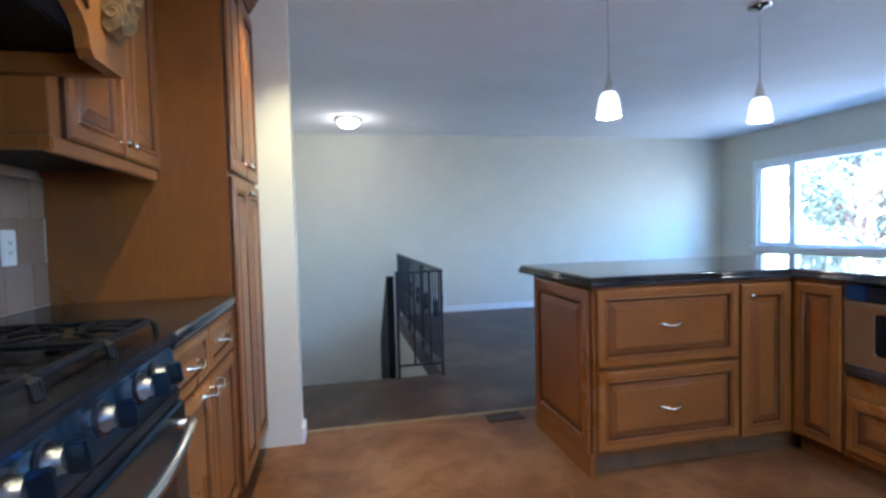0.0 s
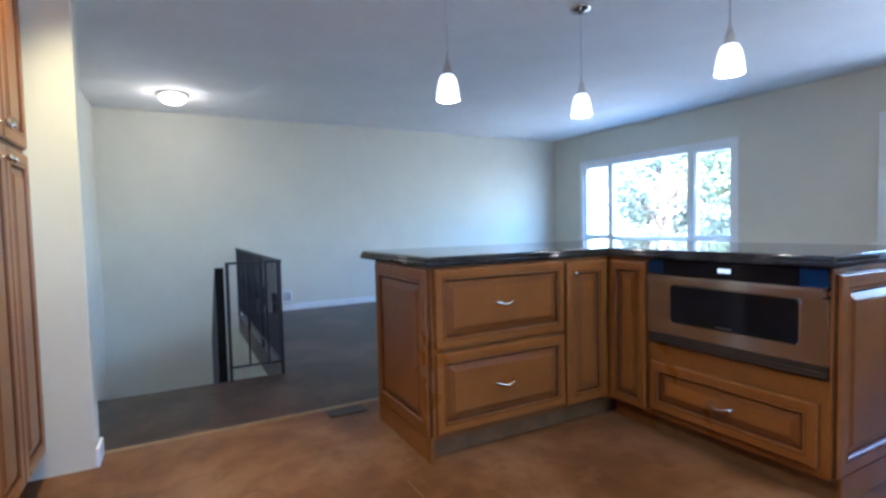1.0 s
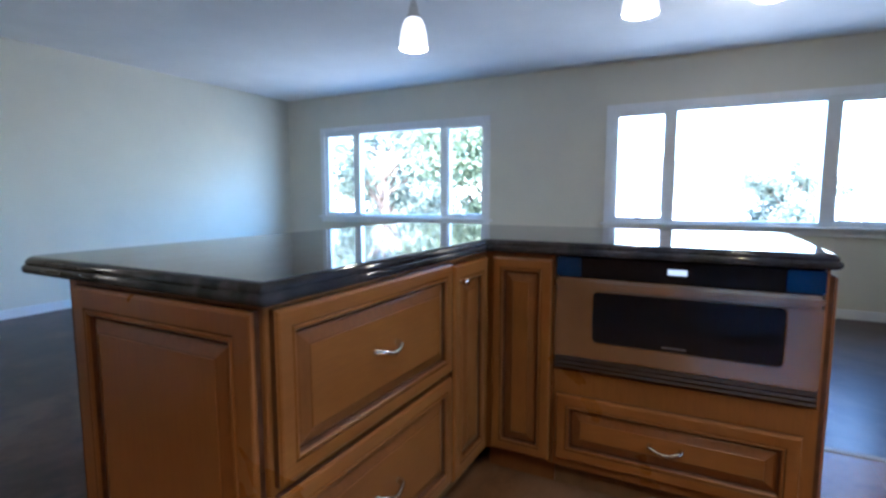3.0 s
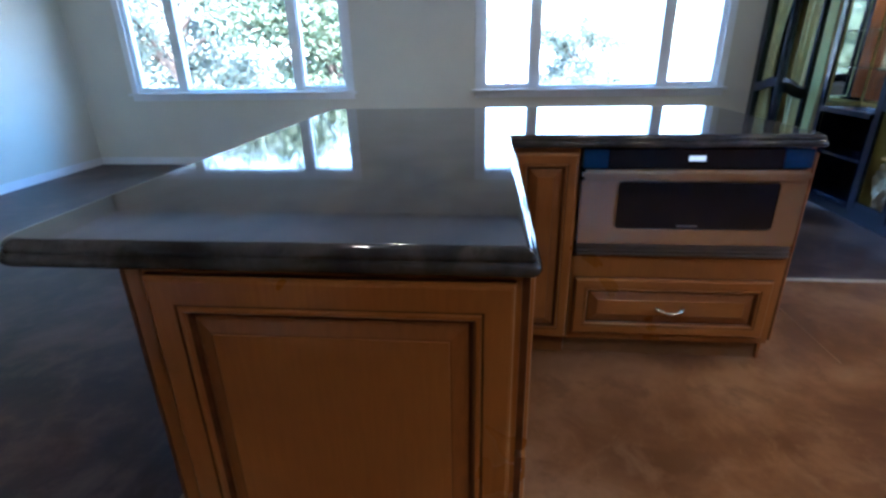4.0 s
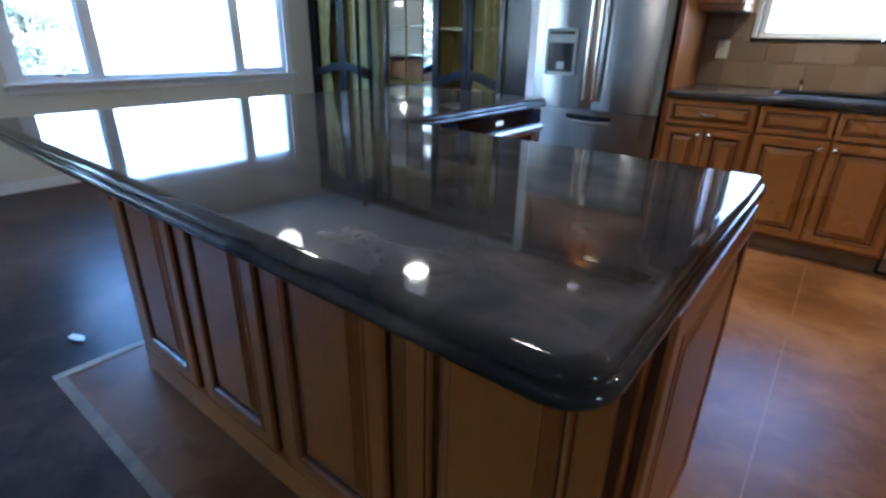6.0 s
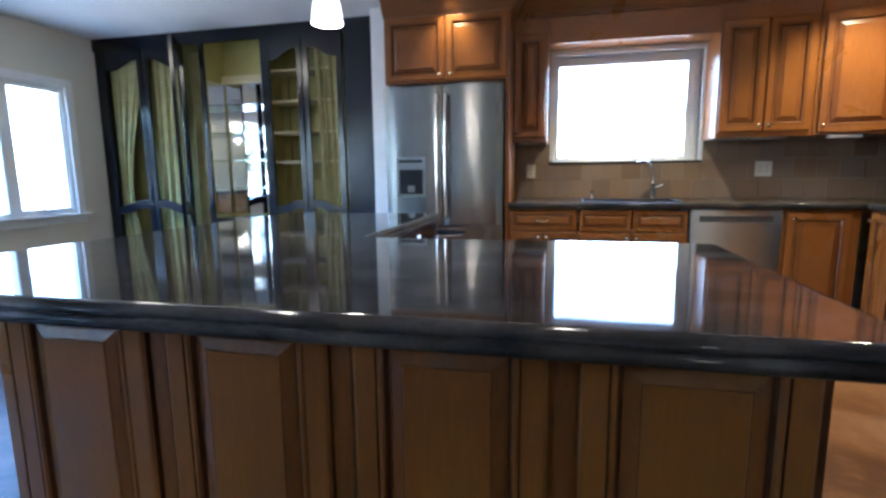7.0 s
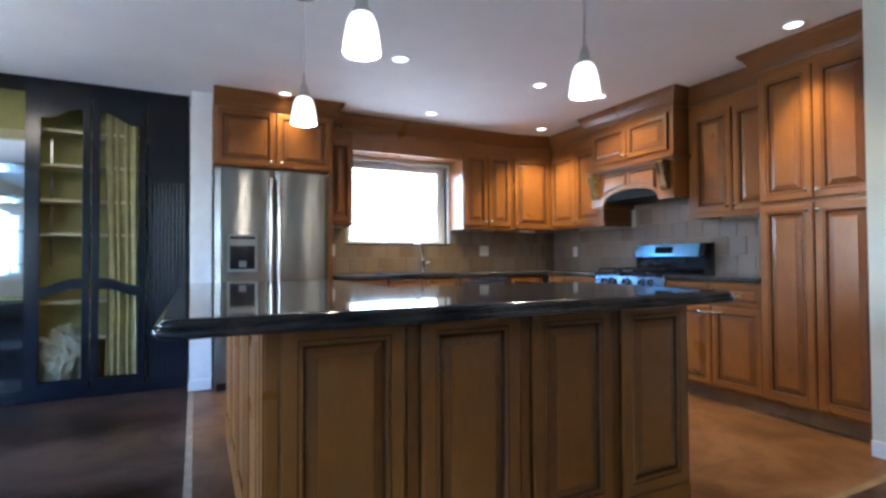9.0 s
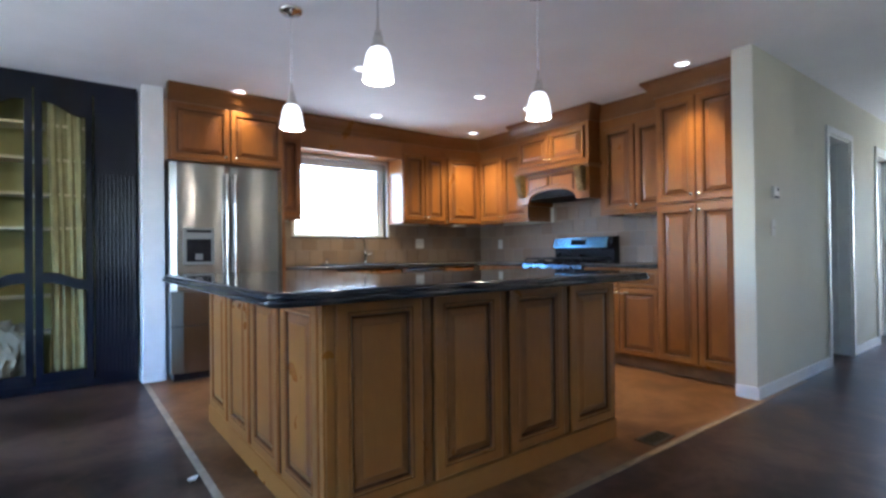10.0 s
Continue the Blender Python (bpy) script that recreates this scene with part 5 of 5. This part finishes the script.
for k in range(7):
    bm = boxes((WVX - 0.105, WVX + 0.105, -0.0055, 0.0055, -0.001, 0.001))
    bm.transform(Matrix.Translation((0, YN - 0.0075, WVZ - 0.048 + k * 0.016)) @ Matrix.Rotation(radians(40), 4, "X"))
    part("slat", bm, TRIM, wv)

th = thing("thermostat", (0.50, STUB_Y1, 1.42), "small white thermostat on the hall wall", "thermostat")
hm2 = face(PY, (0.50, STUB_Y1, 1.42))
part("cover", placed(boxes((-0.05, 0.05, -0.045, 0.045, 0, 0.022), bev=0.006), hm2), OUTLET, th)
# two dark marks on the cover: a small square and a strip low down
part("dark_square", placed(boxes((0.008, 0.030, 0.012, 0.034, 0.022, 0.024)), hm2), SLOT, th, "small dark square on the cover")
part("dark_strip", placed(boxes((-0.045, 0.045, -0.040, -0.026, 0.022, 0.0232)), hm2), SLOT, th, "dark strip along the lower edge")
lsw = thing("light_switch", (0.52, STUB_Y1, 1.17), "cream light switch plate on the hall wall", "light switch")
sm2 = face(PY, (0.52, STUB_Y1, 1.17))
part("plate", placed(boxes((-0.037, 0.037, -0.058, 0.058, 0, 0.006), bev=0.003), sm2), OUTLET, lsw)
part("toggle", placed(boxes((-0.005, 0.005, -0.010, 0.012, 0.006, 0.016), bev=0.002), sm2), OUTLET, lsw)

fv = thing("floor_register", (2.0, 3.64, 0.0), "brown metal floor register with narrow slots", "vent")
part("frame", boxes((1.893, 2.112, 3.585, 3.602, 0.001, 0.006), (1.893, 2.112, 3.680, 3.697, 0.001, 0.006), (1.893, 1.910, 3.602, 3.680, 0.001, 0.006), (2.095, 2.112, 3.602, 3.680, 0.001, 0.006), bev=0.001), BRASS_EDGE, fv)
part("well", boxes((1.910, 2.095, 3.602, 3.680, 0.0006, 0.0016)), SLOT, fv)
for k in range(12):
    part("slat", boxes((1.914 + k * 0.0152, 1.920 + k * 0.0152, 3.602, 3.680, 0.002, 0.005)), BRASS_EDGE, fv)

for k, r in enumerate(((0.70, 2.10, 3.253, 3.258), (1.983, 1.988, 0.66, 2.76), (3.24, 4.01, 1.466, 1.471))):
    setting("floor_joint", boxes((r[0], r[1], r[2], r[3], 0.0002, 0.0012)), TOE, "thin dark saw-cut joint in the concrete floor", "floor joint")


def paper_scrap(x, y, s, seed):
    rnd = random.Random(seed)
    bm = bmesh.new()
    out_ = []
    for k in range(7):
        a = k / 7 * 6.283
        r = s * rnd.uniform(0.5, 1.0)
        out_.append((x + r * 1.5 * math.cos(a), y + r * math.sin(a)))
    prism(bm, out_, 0.004, 0.006)
    for v in bm.verts:
        v.co.z += rnd.uniform(0, 0.012)
    tagged(part("paper_scrap", bm, TRIM), "torn white paper scrap lying on the floor", "paper", "floor litter")


paper_scrap(4.085, 2.60, 0.025, 1)
paper_scrap(4.25, 3.61, 0.03, 2)

ul = thing("under_cabinet_light", (0.66, 0.36, UP0), "slim white under-cabinet light below the corner cabinet", "light")
part("housing", boxes((0.56, 0.76, 0.30, 0.36, UP0 - 0.022, UP0 - 0.001), bev=0.004), TRIM, ul)

# ---- display cabinets with curtains ----
CF = 0.30            # front of the built-in cabinets
CX0, CX1 = LINE_X + 0.045, XE
B0, B1 = 5.12, 5.72  # open bay
dc = thing("display_cabinet", (5.5, 0.15, 0), "floor-to-ceiling navy-black built-in display cabinet with olive interior", "cabinet")
for x in (CX0, CX1 - 0.02):
    part("side", boxes((x, x + 0.02, 0.003, CF - 0.03, 0.0, CEIL - 0.002)), NAVY, dc)
part("plinth", boxes((CX0 + 0.02, CX1 - 0.02, 0.003, CF - 0.002, 0.0, 0.07)), NAVY, dc)
part("header", boxes((CX0, CX1 - 0.001, CF - 0.029, CF - 0.002, 2.30, CEIL - 0.002)), NAVY, dc)
for xa, xb in ((CX0 + 0.02, B0 - 0.012), (B0 + 0.012, B1 - 0.012), (B1 + 0.012, CX1 - 0.02)):
    low = 0.70 if xa == B0 + 0.012 else 0.07
    part("back_panel", boxes((xa, xb, 0.002, 0.012, low, CEIL - 0.004)), OLIVE, dc)
# dark back and thin linings added to keep the bay dark below its counter
part("lower_dark_back", boxes((B0 + 0.012, B1 - 0.012, 0.002, 0.012, 0.07, 0.699)), NAVY, dc)
for x in (B0 + 0.0122, B1 - 0.0142):
    part("lower_dark_lining", boxes((x, x + 0.002, 0.0125, CF - 0.03, 0.07, 0.699)), NAVY, dc)
for x in (B0, B1):
    part("divider", boxes((x - 0.012, x + 0.012, 0.002, CF - 0.03, 0.07, CEIL - 0.004)), OLIVE, dc)
for z in (1.255, 1.515, 1.785, 2.05):
    part("shelf", boxes((4.36, B0 - 0.013, 0.013, CF - 0.06, z - 0.022, z), bev=0.002), SHELF_EDGE, dc)
for x in (4.62, 5.03):
    part("shelf_standard", boxes((x - 0.008, x + 0.008, 0.0125, 0.018, 1.0, 2.1)), CHROME, dc)
for z in (0.73, 0.45):
    part("shelf", boxes((4.36, B0 - 0.013, 0.013, CF - 0.115, z - 0.022, z), bev=0.002), SHELF_EDGE, dc)
part("mirror", boxes((B0 + 0.03, B1 - 0.03, 0.0125, 0.017, 0.76, 1.985)), MIRROR, dc, "mirror lining the open bay")
for x in (B0 + 0.013, B1 - 0.016):
    part("side_mirror", boxes((x, x + 0.003, 0.0172, CF - 0.04, 0.76, 1.985)), MIRROR, dc, "mirror lining the side of the open bay")
part("mirror_header", boxes((B0 + 0.013, B1 - 0.013, 0.0125, 0.06, 1.986, 2.055)), SHELF_EDGE, dc)
for z in (1.02, 1.27, 1.52, 1.77):
    s = part("glass_shelf", boxes((B0 + 0.017, B1 - 0.017, 0.02, CF - 0.06, z - 0.008, z)), SHELF_GLASS, dc, "glass shelf")
part("bay_counter", boxes((B0 + 0.013, B1 - 0.013, 0.0125, CF + 0.02, 0.70, 0.735), bev=0.003), NAVY, dc)
for z in (0.40, 0.09):
    part("bay_shelf", boxes((B0 + 0.013, B1 - 0.013, 0.0125, CF - 0.05, z - 0.02, z)), NAVY, dc)
part("bay_stile", boxes((B0 - 0.03, B0 + 0.012, CF - 0.029, CF - 0.002, 0.07, 2.30), (B1 - 0.012, B1 + 0.03, CF - 0.029, CF - 0.002, 0.07, 2.30)), NAVY, dc)
fl = part("fluted_panel", boxes((CX0 + 0.001, 4.355, CF - 0.029, CF - 0.004, 0.071, 2.299)), NAVY, dc, "dark fluted side panel")
for k in range(10):
    x = CX0 + 0.025 + k * 0.0265
    bm = bmesh.new()
    tube(bm, [(x, CF - 0.0098, 0.10), (x, CF - 0.0098, 1.68)], 0.0085, 8)
    part("reed", bm, NAVY, fl, "", True)
part("end_stile", boxes((6.80, CX1 - 0.021, CF - 0.029, CF - 0.002, 0.071, 2.299)), NAVY, dc)


def arch_door(m, w, label, inner):
    """A dark framed door with half an arch in its top and middle rails, rising to the inner side: 1 at local x = w, -1 at 0."""
    H0, H1 = 0.075, 2.295
    sw_ = 0.052
    d = part("framed_door", placed(boxes((0.002, sw_, H0, H1, 0, 0.026), (w - sw_, w - 0.002, H0, H1, 0, 0.026), bev=0.003), m), NAVY, dc, label)
    n = 16
    top = [(sw_, H1), (w - sw_, H1)]
    low = []
    for k in range(n + 1):
        s = k / n
        a = 1 - s if inner > 0 else s
        y = 2.110 + 0.085 * (0.5 - 0.5 * math.cos(math.pi * min(1, max(0, a * 1.25 - 0.15))))
        low.append((w - sw_ - (w - 2 * sw_) * s, y))
    bm = bmesh.new()
    prism(bm, top[:1] + list(reversed(low)) + top[1:], 0.002, 0.024)
    part("top_rail", placed(bm, m), NAVY, d)
    up, dn_ = [], []
    for k in range(n + 1):
        s = k / n
        lift = 0.062 * (0.5 - 0.5 * math.cos(math.pi * min(1, (s if inner > 0 else 1 - s) * 1.15)))
        up.append((sw_ + (w - 2 * sw_) * s, 0.845 + lift))
        dn_.append((sw_ + (w - 2 * sw_) * s, 0.765 + lift))
    bm = bmesh.new()
    prism(bm, dn_ + list(reversed(up)), 0.002, 0.026)
    part("middle_rail", placed(bm, m), NAVY, d)
    part("bottom_rail", placed(boxes((sw_, w - sw_, H0, H0 + 0.075, 0.002, 0.024), bev=0.002), m), NAVY, d)
    return d


def curtain(x0, x1, y, z0, z1, seed, gather=0.0, label="pleated olive curtain hanging behind a cabinet door"):
    """Hanging cloth with folds; gather draws its lower part to one side."""
    rnd = random.Random(seed)
    ph = [rnd.uniform(0, 6.28) for _ in range(4)]
    bm = bmesh.new()
    nu, nv = 72, 26
    grid = []
    for j in range(nv + 1):
        v = j / nv
        row = []
        for i in range(nu + 1):
            u = i / nu
            pull_ = gather * math.sin(math.pi * min(1, v * 0.75)) ** 1.5
            xx = x0 + (x1 - x0) * (u * (1 - abs(pull_)) + (abs(pull_) if pull_ > 0 else 0))
            f = 0.016 * math.sin(u * 30 + ph[0] + 0.9 * math.sin(v * 4 + ph[1])) + 0.007 * math.sin(u * 53 + ph[2] + v * 2.5) + 0.012 * math.sin(u * 11 + v * 3 + ph[3])
            row.append(bm.verts.new((xx, y + f * (0.6 + 0.6 * v), z1 + (z0 - z1) * v)))
        grid.append(row)
    for j in range(nv):
        for i in range(nu):
            bm.faces.new((grid[j][i], grid[j][i + 1], grid[j + 1][i + 1], grid[j + 1][i]))
    c = part("curtain", bm, CURTAIN, None, "", True)
    s = c.modifiers.new("thickness", "SOLIDIFY")
    s.thickness = 0.002
    return tagged(c, label, "curtain", "cabinet curtains")


for x0, x1, inner in ((4.358, 4.722, -1), (4.726, 5.088, 1), (6.345, 6.798, 1), (5.905, 6.341, -1)):
    arch_door(face(PY, (x1, CF - 0.003, 0)), x1 - x0, "navy-black framed cabinet door with a shaped top", inner)
am = face(PY, (5.905, CF + 0.0, 0)) @ Matrix.Rotation(radians(-62), 4, "Y")
arch_door(am, 0.40, "navy-black framed cabinet door folded half open", 1)
curtain(4.38, 4.655, CF - 0.06, 0.12, 2.25, 3, -0.10)
curtain(6.40, 6.76, CF - 0.055, 0.30, 2.25, 5, 0.66)
curtain(5.96, 6.30, CF - 0.055, 0.25, 2.25, 8, 0.22)
curtain(5.76, 5.90, CF - 0.07, 0.30, 2.25, 9, 0.1)

bm = bmesh.new()
bmesh.ops.create_icosphere(bm, subdivisions=5, radius=1.0)
for v in bm.verts:
    p = v.co.copy()
    w = p + 0.5 * Vector((noise.noise(p * 1.3), noise.noise(p * 1.3 + Vector((5, 2, 1))), noise.noise(p * 1.3 + Vector((1, 7, 4)))))
    k = 1.1 + 0.25 * noise.noise(p * 1.4) - 0.62 * abs(noise.noise(w * 2.2 + Vector((3, 1, 2)))) - 0.34 * abs(noise.noise(w * 4.6))
    v.co = Vector((p.x * k * 0.20, p.y * k * 0.11, max(-0.21, p.z * k * 0.25)))
bm.transform(Matrix.Translation((4.90, 0.16, 0.285)))
tagged(part("crumpled_cloth", bm, CLOTH, None, "", True), "crumpled cream cloth bundle lying on the cabinet floor", "cloth")
bm = bmesh.new()
tube(bm, [(5.30 + 0.15 * math.cos(a), 0.22 + 0.04 * math.sin(a), 0.745) for a in [k * 0.3 for k in range(22)]], 0.006, 6)
tagged(part("cable", bm, BLACK, None, "", True), "loose black cable on the bay counter", "cable")

# ---- outside ----
GZ = -3.1
setting("ground", boxes((-400, 600, -400, 400, GZ - 0.3, GZ)), GRASS, "sunlit garden ground below the windows", "ground")


def tree(x, y, h, spread, seed, mat):
    rnd = random.Random(seed)
    t = thing("tree", (x, y, GZ), "leafy garden tree in sunlight outside the window", "tree", "garden trees")
    bm = bmesh.new()
    tube(bm, [(x, y, GZ), (x + 0.1, y + 0.05, GZ + h * 0.25), (x + 0.05, y - 0.1, GZ + h * 0.5), (x, y, GZ + h * 0.75)], [0.2, 0.15, 0.11, 0.05], 8)
    tips = []
    for k in range(16):
        a, zz = rnd.uniform(0, 6.28), rnd.uniform(0.32, 0.72)
        r = spread * rnd.uniform(0.5, 1.0) * (1.15 - 0.55 * abs(zz - 0.5))
        p0 = Vector((x, y, GZ + h * zz))
        p1 = p0 + Vector((math.cos(a) * r, math.sin(a) * r, h * rnd.uniform(0.05, 0.25)))
        pm = (p0 + p1) / 2 + Vector((0, 0, h * 0.05))
        tube(bm, [p0, pm, p1], [0.06, 0.04, 0.012], 5)
        tips += [p1, pm, (pm + p1) / 2]
    tips += [Vector((x, y, GZ + h * 0.85))] * 2
    part("trunk", bm, BARK, t)
    vs, fs = [], []
    for p in tips:
        for k in range(190):
            g = Vector((rnd.gauss(0, 1), rnd.gauss(0, 1), rnd.gauss(0, 0.75))) * spread * 0.135
            c = p + g
            s = rnd.uniform(0.055, 0.115)
            q = Euler((rnd.uniform(-1, 1), rnd.uniform(-1, 1), rnd.uniform(0, 6.28))).to_matrix()
            b = len(vs)
            vs += [tuple(c + q @ Vector(o)) for o in ((-s, 0, 0), (0, -s * 0.45, 0.02), (s, 0, 0), (0, s * 0.45, 0.02))]
            fs.append((b, b + 1, b + 2, b + 3))
    me = bpy.data.meshes.new("crown")
    me.from_pydata(vs, [], fs)
    me.materials.append(mat)
    o = new("crown", me)
    o.parent = t
    o.matrix_parent_inverse = flat_matrix(t).inverted()


tree(13.5, 10.4, 7.6, 2.2, 1, LEAF_B)
tree(14.5, 7.4, 6.9, 2.3, 2, LEAF)
tree(13.6, 6.5, 5.9, 1.5, 6, LEAF)
tree(22.0, -0.6, 6.0, 1.8, 4, LEAF_B)
tree(21.0, 13.5, 6.0, 2.8, 7, LEAF_B)
hs = thing("neighbour_house", (30, 4, GZ), "pale neighbouring house with a low gable roof", "house")
part("wall", boxes((27, 34, -0.3, 11.5, GZ, 1.75)), PLASTER_EXT, hs)
bm = bmesh.new()
prism(bm, [(-0.8, 1.70), (12.0, 1.70), (5.6, 3.2)], 26.6, 34.4)
bm.transform(Matrix(((0, 0, 1, 0), (1, 0, 0, 0), (0, 1, 0, 0), (0, 0, 0, 1))))
part("roof", bm, ROOF_EXT, hs)
for y in (1.1, 3.4, 6.2, 9.25):
    w = part("window", boxes((26.95, 27.0, y, y + 0.95, 0.35, 1.35)), TRIM, hs)
    part("pane", boxes((26.93, 26.95, y + 0.08, y + 0.87, 0.43, 1.27)), PANE_FAR, w)

# ---- tiles of the backsplash ----
part("tile_bed", boxes((0.011, 2.93, 0.0005, 0.006, CT, SW_Z0 - 0.021), (0.011, SW_X0 - 0.031, 0.0005, 0.006, SW_Z0 - 0.021, UP0 - 0.002), (SW_X1 + 0.031, 2.93, 0.0005, 0.006, SW_Z0 - 0.021, UP0 - 0.002)), GROUT, wall_south)
part("tile_bed", boxes((0.0005, 0.006, 0.007, PAN_Y0, CT, UP0 - 0.002), (0.0005, 0.006, HOOD_Y0 + 0.04, HOOD_Y1 - 0.04, UP0 - 0.002, 1.65)), GROUT, wall_west)
TW = 0.152
tile_meshes = {}


def tile(m, w, h, parent):
    key = (round(w, 3), round(h, 3))
    if key not in tile_meshes:
        bm = boxes((0, w, 0, h, 0, 0.006), bev=0.0)
        bmesh.ops.bevel(bm, geom=[e for e in bm.edges if all(v.co.z > 0.003 for v in e.verts)], offset=0.002, segments=1, affect="EDGES")
        me = bpy.data.meshes.new("tile")
        bm.to_mesh(me)
        bm.free()
        me.materials.append(TILE)
        tile_meshes[key] = me
    o = new("tile", tile_meshes[key])
    o.parent = parent
    o.matrix_basis = m
    return o


for r in range(5):
    z = CT + 0.002 + r * (TW + 0.004)
    off = (r % 2) * 0.078
    for run, parent in (("s", wall_south), ("w", wall_west)):
        length = 2.918 if run == "s" else PAN_Y0 - 0.008
        u = -off
        while u < length:
            a, b = max(0.0, u), min(length, u + TW)
            top = UP0 - 0.004
            if run == "w":
                yy = a + 0.008
                if HOOD_Y0 + 0.04 < yy and yy + (b - a) < HOOD_Y1 - 0.04:
                    top = 1.65
            h = min(TW, top - z)
            if run == "s":
                x_right = 2.928 - a
                if SW_X0 - 0.03 < x_right and x_right - (b - a) < SW_X1 + 0.03 and z + h > SW_Z0 - 0.022:
                    h = SW_Z0 - 0.022 - z
            if b - a > 0.015 and h > 0.015:
                m = face(PY, (2.928 - a, 0.0062, z)) if run == "s" else face(PX, (0.0062, a + 0.008, z))
                tile(m, b - a, h, parent)
            u += TW + 0.004
